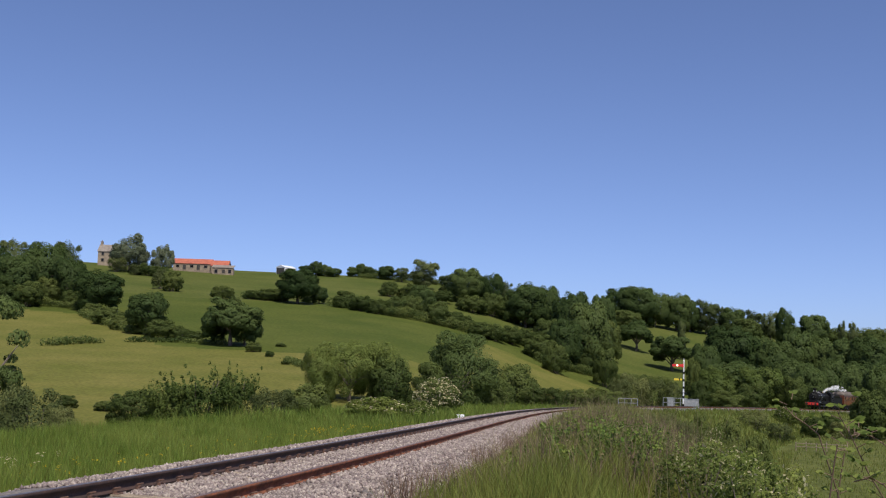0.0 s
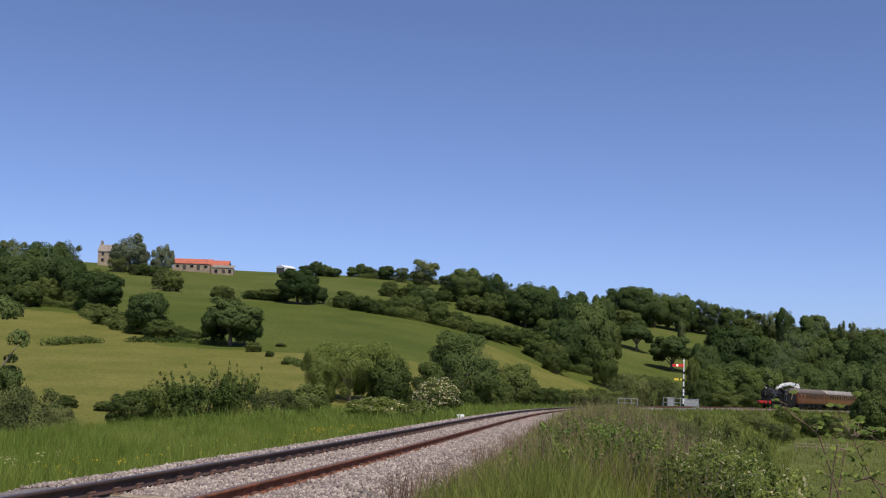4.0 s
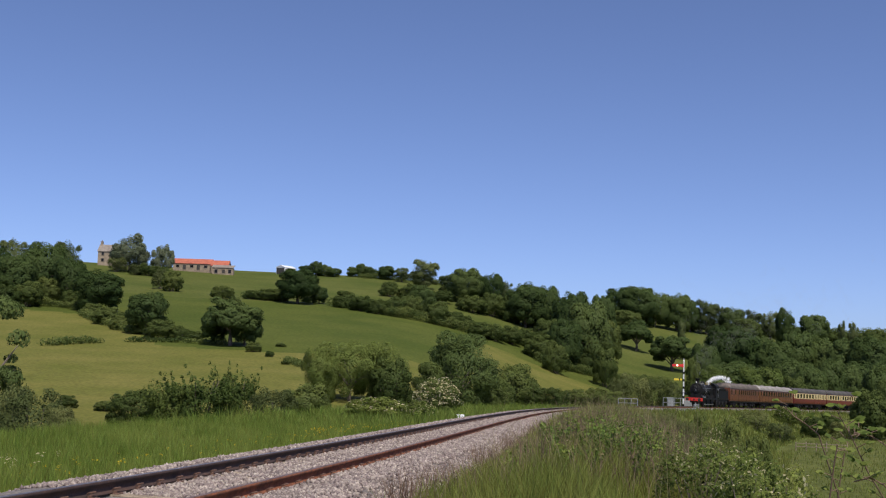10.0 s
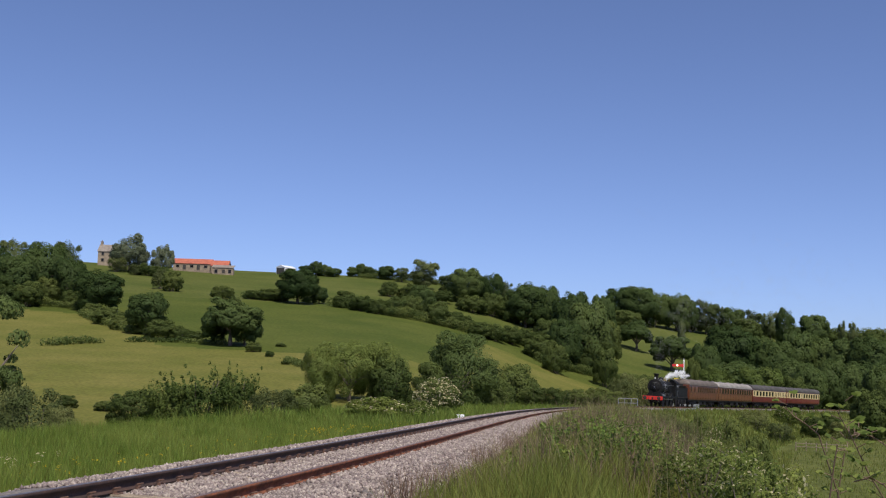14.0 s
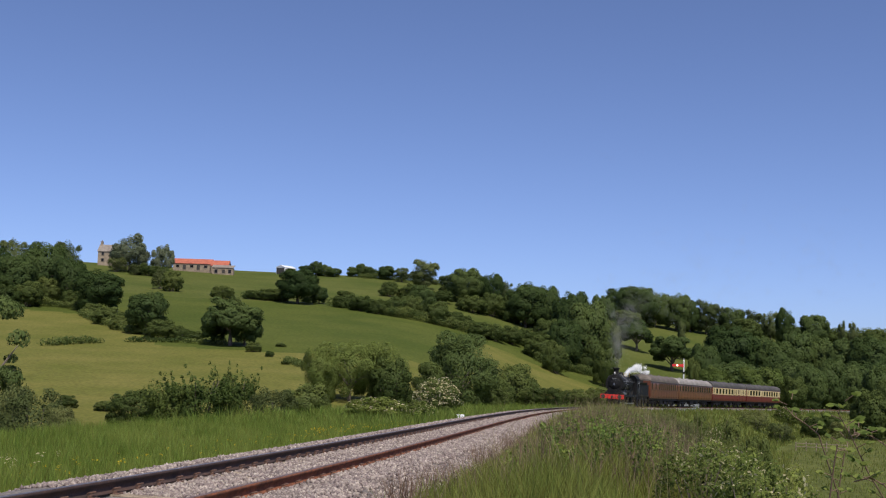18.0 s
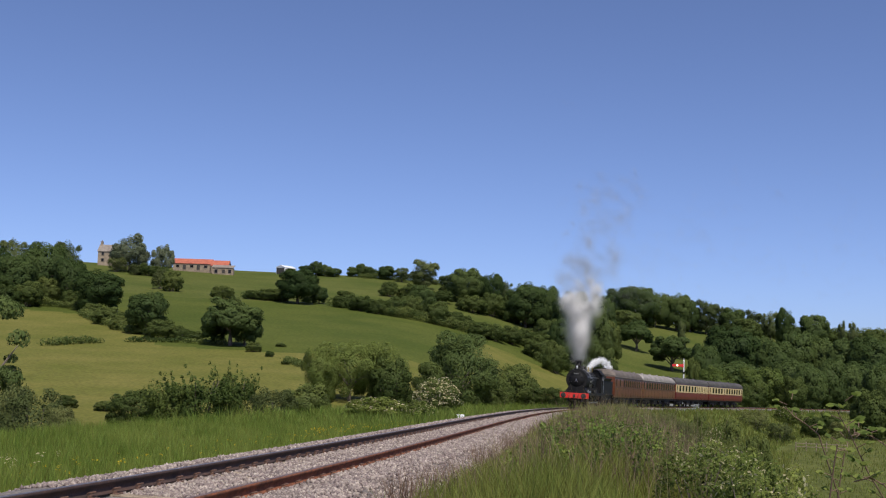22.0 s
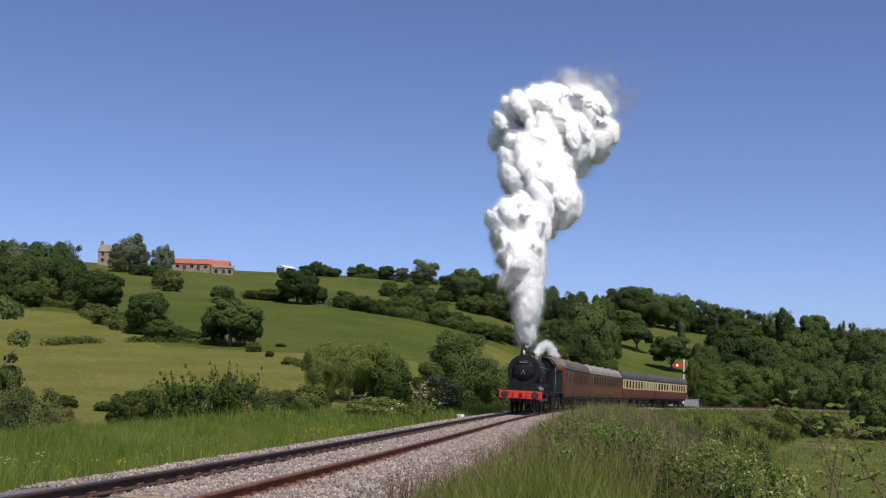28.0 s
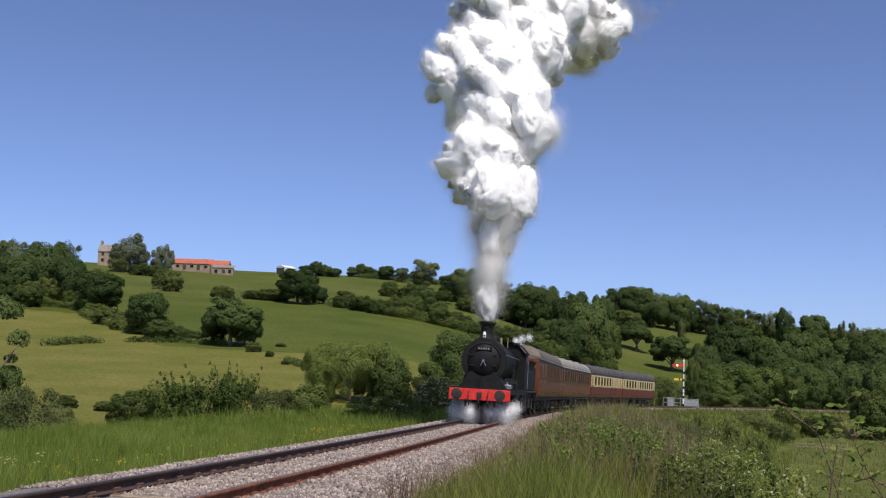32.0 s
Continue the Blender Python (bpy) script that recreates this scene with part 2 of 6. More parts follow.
def sheet(name, verts, faces, material, parent=None, label="", sleek=False):
    """A mesh object from arrays."""
    me = bpy.data.meshes.new(name)
    verts = np.asarray(verts, np.float32)
    faces = np.asarray(faces, np.int32)
    k = faces.shape[1]
    me.vertices.add(len(verts))
    me.vertices.foreach_set("co", verts.ravel())
    me.loops.add(faces.size)
    me.loops.foreach_set("vertex_index", faces.ravel())
    me.polygons.add(len(faces))
    me.polygons.foreach_set("loop_start", np.arange(0, faces.size, k, dtype=np.int32))
    me.update(calc_edges=True)
    me.materials.append(material)
    if sleek:
        me.polygons.foreach_set("use_smooth", np.ones(len(faces), bool))
    ob = new(name, me)
    ob.parent = parent
    if label:
        tagged(ob, label)
    return ob


def again(ob, parent, m=None, name=None):
    """Another part on the same mesh."""
    o = new(name or ob.name.split(".")[0], ob.data)
    o.parent = parent
    o.matrix_basis = m if m is not None else ob.matrix_basis
    return o


def box(bm, x0, x1, y0, y1, z0, z1, bevel=0.0):
    r = bmesh.ops.create_cube(bm, size=1.0)
    for v in r["verts"]:
        v.co = Vector(((x0 + x1) / 2 + v.co.x * (x1 - x0), (y0 + y1) / 2 + v.co.y * (y1 - y0), (z0 + z1) / 2 + v.co.z * (z1 - z0)))
    if bevel:
        es = list({e for v in r["verts"] for e in v.link_edges})
        bmesh.ops.bevel(bm, geom=es, offset=bevel, segments=2, affect="EDGES", profile=0.5)
    return bm


def rod(bm, p, q, r0, r1=None, n=10):
    """A round bar from p to q."""
    p, q = Vector(p), Vector(q)
    d = q - p
    turn = d.to_track_quat("Z", "Y").to_matrix().to_4x4()
    bmesh.ops.create_cone(bm, cap_ends=True, segments=n, radius1=r0, radius2=r0 if r1 is None else r1, depth=d.length,
                          matrix=Matrix.Translation((p + q) / 2) @ turn)
    return bm


def turned(bm, profile, m=None, n=24):
    """A body of revolution about z, from (radius, height) pairs, moved by m."""
    m = m or Matrix()
    rings = []
    for r, z in profile:
        rings.append([bm.verts.new(m @ Vector((r * math.cos(2 * math.pi * i / n), r * math.sin(2 * math.pi * i / n), z))) for i in range(n)])
    for a, b in zip(rings, rings[1:]):
        for i in range(n):
            bm.faces.new((a[i], a[(i + 1) % n], b[(i + 1) % n], b[i]))
    bm.faces.new(rings[0][::-1])
    bm.faces.new(rings[-1])
    return bm


def loft(bm, section, y0, y1, caps=True):
    """A section of (x, z) pairs drawn out along y."""
    a = [bm.verts.new((x, y0, z)) for x, z in section]
    b = [bm.verts.new((x, y1, z)) for x, z in section]
    n = len(section)
    for i in range(n):
        bm.faces.new((a[i], a[(i + 1) % n], b[(i + 1) % n], b[i]))
    if caps:
        bm.faces.new(a[::-1])
        bm.faces.new(b)
    return bm


def fresh():
    return bmesh.new()


ALONG = pose(0, 0, 0, -90, 0, 0)  # turns z into y
ACROSS = pose(0, 0, 0, 0, 90, 0)  # turns z into x


# ---- the ground ----
def build_ground():
    ring = np.concatenate([[0.0], np.geomspace(0.8, 12, 26), np.geomspace(12.4, 140, 170), np.linspace(141, 560, 190), np.geomspace(570, 4600, 40)])
    az = np.concatenate([np.linspace(-30, 30, 361), np.linspace(33, 327, 60)])
    az = np.radians(az)
    R, A = np.meshgrid(ring, az, indexing="ij")
    x, y = (R * np.sin(A)).ravel(), (R * np.cos(A)).ravel()
    z = land(x, y)
    d = np.hypot(x, y)
    z = np.where(d > 600, z - smooth(600, 1500, d) * 30 + smooth(1500, 3200, d) * 95 * smooth(0.25, 0.45, np.where(y > 1, x / np.maximum(y, 1), 0)), z)
    off, arc = off_line(x, y)
    rough = np.array([noise.noise((a * 0.5, b * 0.5, 0.3)) for a, b in zip(x, y)])
    z += np.where(d < 160, 0.08 * rough * smooth(3.2, 5, np.abs(off)), 0)
    nr, na = R.shape
    i, j = np.meshgrid(np.arange(nr - 1), np.arange(na), indexing="ij")
    j2 = (j + 1) % na
    f = np.stack([i * na + j, i * na + j2, (i + 1) * na + j2, (i + 1) * na + j], -1).reshape(-1, 4)
    ob = sheet("ground", np.stack([x, y, z], 1), f[:, ::-1], M_VERGE, sleek=True)
    for m in (M_HAY, M_PASTURE, M_UPLAND, M_FAR, M_MEADOW):
        ob.data.materials.append(m)
    cx, cy = x[f].mean(1), y[f].mean(1)
    co, _ = off_line(cx, cy)
    cd, cu = np.hypot(cx, cy), cx / np.maximum(np.abs(cy), 1)
    wob = 3 * np.sin(cx * 0.05) + 2 * np.sin(cx * 0.13 + 1)
    which = np.zeros(len(f), np.int32)
    which[(np.abs(co) > 16) & (cy > 20)] = 1
    mid = (co < -16) & (cd > 173 + wob + 60 * smooth(-0.24, -0.30, cu))
    which[mid] = 2
    which[(co < -16) & (cd > 292 + wob)] = 3
    which[(co < -16) & (cd > 150) & (cd < 262 + wob) & (cu > 0.03)] = 1
    which[(cu > 0.14) & (co < -16) & (cd > 330)] = 3
    which[(co > 16)] = 5
    which[(co < 0) & (co > -22) & (cd < 120)] = 0
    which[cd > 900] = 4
    ob.data.polygons.foreach_set("material_index", which)
    return tagged(ob, "rolling green pasture with a grassy railway bank", "ground", kind="structure")


build_ground()


# ---- the railway ----
CANT = 0.031


def sweep(section, s_list, off, lift):
    """Points of a section (across, up) carried along the track."""
    x, y, z, th = on_line(np.asarray(s_list), off)
    sec = np.asarray(section)
    px = x[:, None] + sec[None, :, 0] * np.cos(th)[:, None]
    py = y[:, None] - sec[None, :, 0] * np.sin(th)[:, None]
    pz = z[:, None] + lift + sec[None, :, 1]
    return np.stack([px, py, pz], -1).reshape(-1, 3)


def strip(n, k, closed):
    i, j = np.meshgrid(np.arange(n - 1), np.arange(k if closed else k - 1), indexing="ij")
    j2 = (j + 1) % k
    return np.stack([i * k + j, i * k + j2, (i + 1) * k + j2, (i + 1) * k + j], -1).reshape(-1, 4)


def build_rails():
    head = [(-0.035, -0.048), (-0.036, -0.010), (-0.026, 0.0), (0.026, 0.0), (0.036, -0.010), (0.035, -0.048)]
    web = [(-0.030, -0.048), (-0.009, -0.062), (-0.009, -0.125), (-0.030, -0.140), (-0.070, -0.148), (-0.070, -0.159),
           (0.070, -0.159), (0.070, -0.148), (0.030, -0.140), (0.009, -0.125), (0.009, -0.062), (0.030, -0.048)]
    s = np.concatenate([np.arange(-40, 110, 1.0), np.arange(110, 420, 3.0)])
    for off, lift, skin, say in ((-0.7525, CANT, M_RUST_SHADED, "steel rail with a polished top and shade-darkened rusty web"), (0.7525, 0.0, M_RUST, "steel rail with a polished top and rusty web")):
        rail = tagged(empty("rail"), say, "rail", "running rails", "structure")
        sheet("rail_web", sweep(web, s, off, lift), strip(len(s), len(web), True)[:, ::-1], skin, rail)
        sheet("rail_head", sweep(head, s, off, lift), strip(len(s), len(head), True)[:, ::-1], skin, rail)
        crown = [(-0.030, -0.002), (-0.02, 0.004), (0.02, 0.004), (0.030, -0.002)]
        sheet("running_surface", sweep(crown, s, off, lift), strip(len(s), 4, False)[:, ::-1], M_RAILTOP if off < 0 else M_BROWNTOP, rail, "worn running surface")


BED = -0.18


def bed_height(off):
    """Height of the ballast below the rail tops, across the track."""
    a = np.abs(off)
    return np.where(a < 1.9, BED + 0.005, BED + 0.005 - (a - 1.9) / np.where(np.asarray(off) < 0, 3.2, 1.9)) + 0.05 * np.exp(-((a - 1.62) / 0.22) ** 2)


def build_bed():
    across = np.array([-3.3, -2.75, -2.3, -1.9, -1.6, -1.3, -0.9, -0.6, 0, 0.6, 0.9, 1.3, 1.6, 1.9, 2.3, 2.75])
    s = np.concatenate([np.arange(-40, 110, 0.8), np.arange(110, 420, 4.0)])
    sec = np.stack([across, bed_height(across)], 1)
    v = sweep(sec, s, 0.0, CANT / 2)
    ob = sheet("ballast_bed", v, strip(len(s), len(across), False)[:, ::-1], M_BALLAST, sleek=True)
    tagged(ob, "grey stone ballast under the single track", "ballast", kind="structure")
    rng = np.random.default_rng(5)
    base = np.array([[1, 0, 0], [-1, 0, 0], [0, 1, 0], [0, -1, 0], [0, 0, 1], [0, 0, -1]], float)
    tri = np.array([[0, 2, 4], [2, 1, 4], [1, 3, 4], [3, 0, 4], [2, 0, 5], [1, 2, 5], [3, 1, 5], [0, 3, 5]])
    for lo, hi, n, size in ((4, 30, 40000, 0.037), (30, 60, 16000, 0.048), (60, 130, 9000, 0.07)):
        a, o = rng.uniform(lo, hi, n), rng.uniform(-3.05, 2.72, n)
        a = lo + (hi - lo) * ((a - lo) / (hi - lo)) ** 1.25
        near_rail = np.abs(np.abs(o) - 0.7525) < 0.11
        a, o = a[~near_rail], o[~near_rail]
        n = len(a)
        x, y, z, th = on_line(a, o)
        z = z + CANT / 2 + bed_height(o) + rng.uniform(-0.008, 0.02, n)
        q = rng.normal(size=(n, 4))
        q /= np.linalg.norm(q, axis=1)[:, None]
        w, i, j, k = q.T
        rot = np.stack([1 - 2 * (j * j + k * k), 2 * (i * j - k * w), 2 * (i * k + j * w), 2 * (i * j + k * w), 1 - 2 * (i * i + k * k),
                        2 * (j * k - i * w), 2 * (i * k - j * w), 2 * (j * k + i * w), 1 - 2 * (i * i + j * j)], 1).reshape(n, 3, 3)
        shape = base[None] * rng.uniform(0.55, 1.25, (n, 6, 1)) * size * rng.uniform(0.7, 1.4, (n, 1, 1))
        v = np.einsum("nab,npb->npa", rot, shape) + np.stack([x, y, z], 1)[:, None]
        f = tri[None] + (np.arange(n) * 6)[:, None, None]
        st = sheet("ballast_stones", v.reshape(-1, 3), f.reshape(-1, 3), M_STONE)
        tagged(st, "loose pale grey ballast stones", "ballast", kind="stuff")


def build_sleepers():
    track = tagged(empty("sleeper_row"), "timber sleepers sunk in pale ballast", "sleepers", kind="structure")
    bm = fresh()
    box(bm, -1.3, 1.3, -0.125, 0.125, BED - 0.13, BED + 0.015, 0.012)
    first = part("sleeper", bm, M_SLEEPER, track)
    bm = fresh()
    box(bm, -0.15, 0.15, -0.08, 0.08, BED + 0.006, BED + 0.028, 0.006)
    for sx in (-1, 1):
        box(bm, sx * 0.085 - 0.022, sx * 0.085 + 0.022, -0.05, 0.05, BED + 0.02, BED + 0.055, 0.006)
    plate = part("baseplate", bm, M_CLIP, track)
    bm = fresh()
    pts = [(0.055, -0.05, BED + 0.06), (0.085, -0.055, BED + 0.085), (0.125, -0.02, BED + 0.09), (0.125, 0.03, BED + 0.09), (0.09, 0.055, BED + 0.085), (0.06, 0.03, BED + 0.065)]
    for p, q in zip(pts, pts[1:]):
        rod(bm, p, q, 0.009, n=6)
    clip = part("rail_clip", bm, M_CLIP, track)
    made = False
    for i in range(120):
        s = -2.0 + i * 0.66
        x, y, z, th = on_line(s)
        m = Matrix.Translation((x, y, z + CANT / 2)) @ pose(0, 0, 0, 0, math.degrees(CANT / 1.5), -math.degrees(th))
        bits = [first] if not made else [again(first, track)]
        bits[0].matrix_basis = m
        if s < 48:
            for off in (-0.7525, 0.7525):
                here = m @ pose(off, 0, 0)
                p = plate if not made else again(plate, track)
                p.matrix_basis = here
                for turn in (0, 180):
                    c = clip if not made else again(clip, track)
                    c.matrix_basis = here @ pose(0, 0, 0, 0, 0, turn)
                    made = True
        made = True


build_rails()
build_bed()
build_sleepers()


# ---- trees and hedges ----
def leaf_quads(rng, at, out, size, flat=1.8):
    """One small leaf clump at each place, facing roughly outwards."""
    n = len(at)
    nrm = out * flat + rng.normal(size=(n, 3)) * 0.5
    nrm /= np.linalg.norm(nrm, axis=1)[:, None] + 1e-9
    t = np.cross(nrm, rng.normal(size=(n, 3)))
    t /= np.linalg.norm(t, axis=1)[:, None] + 1e-9
    b = np.cross(nrm, t)
    sz = size * rng.uniform(0.55, 1.35, n)[:, None]
    v = np.stack([at - t * sz, at - b * sz * 0.62 + nrm * sz * 0.2, at + t * sz, at + b * sz * 0.62 + nrm * sz * 0.2], 1)
    return v.reshape(-1, 3), np.arange(n * 4).reshape(n, 4)


def round_off(me, at, out, heart):
    """Leaf normals that follow the lobe they sit on and the whole crown."""
    far = at - heart
    soft = out * 0.60 + far / (np.linalg.norm(far, axis=1)[:, None] + 1e-6) * 0.75 + np.array((0, 0, 0.12))
    soft /= np.linalg.norm(soft, axis=1)[:, None]
    me.normals_split_custom_set_from_vertices(np.repeat(soft, 4, 0).tolist())


def cloud(rng, lobes, n, jitter=0.16):
    """Places and outward ways on and just inside a set of round lobes (centre, radii)."""
    c = np.array([l[0] for l in lobes], float)
    r = np.array([l[1] for l in lobes], float)
    area = (r[:, 0] * r[:, 1] + r[:, 0] * r[:, 2] + r[:, 1] * r[:, 2])
    pick = rng.choice(len(lobes), n, p=area / area.sum())
    w = rng.normal(size=(n, 3))
    w /= np.linalg.norm(w, axis=1)[:, None]
    w[:, 2] = np.where(w[:, 2] < -0.8, -w[:, 2], w[:, 2])
    bump = np.array([noise.noise((a[0] * 2.3 + k, a[1] * 2.3, a[2] * 2.3)) for a, k in zip(w, pick)])
    rad = 1 + bump * 0.30 - np.abs(rng.normal(size=n)) * jitter
    return c[pick] + w * r[pick] * rad[:, None], w


def crown_lobes(rng, kind):
    """Lobes of a crown one metre high and one wide, standing on z = 0."""
    lobes = []
    kind = {"lime": "oak", "osier": "willow"}.get(kind, kind)
    if kind in ("oak", "ash"):
        n = 40 if kind == "oak" else 30
        lobes.append(((0, 0, 0.46), (0.42, 0.42, 0.46) if kind == "oak" else (0.36, 0.36, 0.44)))
        for i in range(n):
            a, h = rng.uniform(0, 2 * math.pi), rng.uniform(0.09, 0.88)
            reach = 0.37 * math.sqrt(max(0.05, 1 - ((h - 0.46) / 0.52) ** 2))
            k = rng.uniform(0.08, 0.16) if kind == "oak" else rng.uniform(0.08, 0.14)
            lobes.append(((reach * math.cos(a), reach * math.sin(a), h), (k, k, k * 0.8)))
    elif kind == "sprig":
        for i in range(46):
            a, h = rng.uniform(0, 2 * math.pi), rng.uniform(0.16, 0.95)
            reach = rng.uniform(0.2, 0.46) * math.sqrt(max(0.1, 1 - ((h - 0.5) / 0.55) ** 2))
            k = rng.uniform(0.04, 0.085)
            lobes.append(((reach * math.cos(a), reach * math.sin(a), h), (k * 1.2, k * 1.2, k * 0.7)))
    elif kind == "park":
        lobes.append(((0, 0, 0.60), (0.30, 0.30, 0.32)))
        for i in range(24):
            a, h = rng.uniform(0, 2 * math.pi), rng.uniform(0.30, 0.88)
            reach = 0.38 * math.sqrt(max(0.05, 1 - ((h - 0.52) / 0.46) ** 2))
            k = rng.uniform(0.08, 0.15)
            lobes.append(((reach * math.cos(a), reach * math.sin(a), h), (k, k, k * 0.75)))
    elif kind in ("willow", "silver"):
        lobes.append(((0, 0, 0.47), (0.36, 0.36, 0.43)))
        for i in range(26):
            a, h = rng.uniform(0, 2 * math.pi), rng.uniform(0.07, 0.88)
            reach = 0.40 * math.sqrt(max(0.06, 1 - ((h - 0.45) / 0.52) ** 2))
            k = rng.uniform(0.07, 0.13)
            lobes.append(((reach * math.cos(a), reach * math.sin(a), h), (k, k, k * 1.15)))
    elif kind == "sallow":
        lobes.append(((0, 0, 0.34), (0.38, 0.38, 0.30)))
        for i in range(14):
            a, h, k = rng.uniform(0, 2 * math.pi), rng.uniform(0.1, 0.62), rng.uniform(0.09, 0.15)
            lobes.append(((0.34 * math.cos(a), 0.34 * math.sin(a), h), (k, k, k)))
        for i in range(44):
            a, r = rng.uniform(0, 2 * math.pi), 0.42 * math.sqrt(rng.uniform(0, 1))
            b, lean = a + rng.normal() * 0.8, rng.uniform(0.05, 0.30)
            top, foot = 0.55 + 0.45 * rng.uniform() ** 1.5 * (1 - 0.5 * r), 0.45
            for j in range(6):
                f = j / 5
                k = 0.040 - 0.018 * f
                lobes.append(((r * math.cos(a) + lean * f * f * math.cos(b), r * math.sin(a) + lean * f * f * math.sin(b), foot + (top - foot) * f), (k, k, 0.035)))
    else:
        lobes.append(((0, 0, 0.40), (0.43, 0.43, 0.44)))
        for i in range(34):
            a, h = rng.uniform(0, 2 * math.pi), rng.uniform(0.08, 0.86)
            reach = 0.42 * math.sqrt(max(0.05, 1 - (max(h - 0.25, 0) / 0.68) ** 2))
            k = rng.uniform(0.06, 0.13)
            lobes.append(((reach * math.cos(a), reach * math.sin(a), h), (k, k, k)))
    return lobes


TREES = ("sprig", "oak", "ash", "willow", "silver", "lime", "osier", "park")
KINDS = {  # leaves, size against the height, material, category
    "oak": (22000, 0.0200, M_LEAF), "park": (16000, 0.0200, M_LEAF), "ash": (13000, 0.019, M_ASH), "willow": (18000, 0.0175, M_WILLOW),
    "bush": (13000, 0.0210, M_BUSH), "sallow": (12000, 0.017, M_WILLOW), "silver": (18000, 0.0175, M_SILVER), "scrub": (9500, 0.016, M_SCRUB), "may": (9000, 0.018, M_BUSH), "elder": (7000, 0.022, M_ELDER), "bramble": (2100, 0.0210, M_ELDER), "sprig": (9000, 0.0130, M_LEAF), "lime": (32000, 0.0125, M_LEAF), "osier": (34000, 0.0105, M_WILLOW)}
WORDS = {
    "lime": ("rounded full-leaved tree beside the railway", "tree", "lime_tree"),
    "osier": ("spreading willow with fine green leaves", "tree", "willow_tree"),
    "bramble": ("tangled bramble bush with small cream flowers", "bush", "bramble_bush"),
    "silver": ("rounded tree with silvery grey-green leaves", "tree", "willow_tree"),
    "sallow": ("shrub with many upright leafy shoots", "bush", "sallow_bush"),
    "sprig": ("open-branched tree with dark leaf sprays", "tree", "ash_tree"),
    "park": ("lone oak with a bare trunk on the pasture", "tree", "oak_tree"),
    "oak": ("spreading broadleaf tree with dark green summer leaves", "tree", "oak_tree"),
    "ash": ("airy broadleaf tree with pale green leaves", "tree", "ash_tree"),
    "willow": ("rounded willow tree with grey-green leaves", "tree", "willow_tree"),
    "bush": ("dense green hedgerow bush on the pasture", "bush", "bush"),
    "scrub": ("scrubby bush with olive-brown young leaves", "bush", "scrub_bush"),
    "may": ("hawthorn bush with cream blossom among green leaves", "bush", "hawthorn_bush"),
    "elder": ("low elder bush with cream flower heads", "bush", "elder_bush")}
MODELS = {}


def trunk_mesh(rng, kind):
    bm = fresh()
    if kind in TREES:
        thick = 0.022 if kind in ("willow", "silver", "osier") else 0.030
        rod(bm, (0, 0, -0.04), (0.01, 0.005, 0.16), thick * 1.3, thick, 8)
        rod(bm, (0.01, 0.005, 0.15), (0.0, 0.0, 0.42), thick, thick * 0.7, 8)
        for i in range(7):
            a, h = i * 0.9 + rng.uniform(0, 0.5), rng.uniform(0.22, 0.45)
            e = (0.30 * math.cos(a), 0.30 * math.sin(a), h + rng.uniform(0.15, 0.35))
            mid = (0.13 * math.cos(a), 0.13 * math.sin(a), h + 0.08)
            rod(bm, (0, 0, h - 0.08), mid, thick * 0.6, thick * 0.4, 6)
            rod(bm, mid, e, thick * 0.4, thick * 0.12, 5)
    else:
        for i in range(6):
            a = i * 1.05
            rod(bm, (0.04 * math.cos(a), 0.04 * math.sin(a), -0.05), (0.26 * math.cos(a), 0.26 * math.sin(a), rng.uniform(0.45, 0.75)), 0.016, 0.004, 5)
    return bm


def model(kind, k):
    """A tree one metre high and one wide; built once for each variant."""
    if (kind, k) in MODELS:
        return MODELS[kind, k]
    rng = np.random.default_rng(100 + k * 7 + sum(map(ord, kind)))
    n, size, skin = KINDS[kind]
    lobes = crown_lobes(rng, kind)
    at, out = cloud(rng, lobes, n, 0.20 if kind != "ash" else 0.3)
    keep = at[:, 2] > 0.0
    v, f = leaf_quads(rng, at[keep], out[keep], size)
    me = {}
    holder = sheet("crown", v, f, skin, sleek=True)
    me["crown"] = holder.data
    round_off(holder.data, at[keep], out[keep], np.array((0, 0, 0.45)))
    bpy.data.objects.remove(holder)
    t = part("trunk" if kind in TREES else "stem", trunk_mesh(rng, kind), M_BARK)
    me["trunk"] = t.data
    bpy.data.objects.remove(t)
    if kind in ("may", "elder", "bramble"):
        at, out = cloud(rng, lobes, 1300 if kind == "may" else 120 if kind == "bramble" else 300, 0.02)
        keep = at[:, 2] > (0.25 if kind == "may" else 0.45 if kind == "bramble" else 0.4)
        v, f = leaf_quads(rng, at[keep] + out[keep] * 0.02, out[keep], 0.023 if kind == "bramble" else 0.026, 1.5)
        b = sheet("blossom", v, f, M_BLOSSOM)
        me["blossom"] = b.data
        bpy.data.objects.remove(b)
    MODELS[kind, k] = me
    return me


PLANTED = [0]


def plant(kind, x, y, high, wide, label=""):
    i = PLANTED[0]
    PLANTED[0] += 1
    me = model(kind, i % (5 if kind in ("oak", "bush") else 3))
    say, cat, name = WORDS[kind]
    tree = tagged(empty(name), label or say, cat)
    z = float(land(x, y)[0])
    tree.matrix_basis = pose(x, y, z - 0.05, 0, 0, (i * 137) % 360)
    grow = Matrix.Diagonal((wide * 1.08, wide * 1.08, high * 1.05, 1))
    for key, nm in (("trunk", "trunk" if kind in TREES else "stem"), ("crown", "crown"), ("blossom", "blossom")):
        if key in me:
            o = new(nm, me[key])
            o.parent = tree
            o.matrix_basis = grow
    return tree


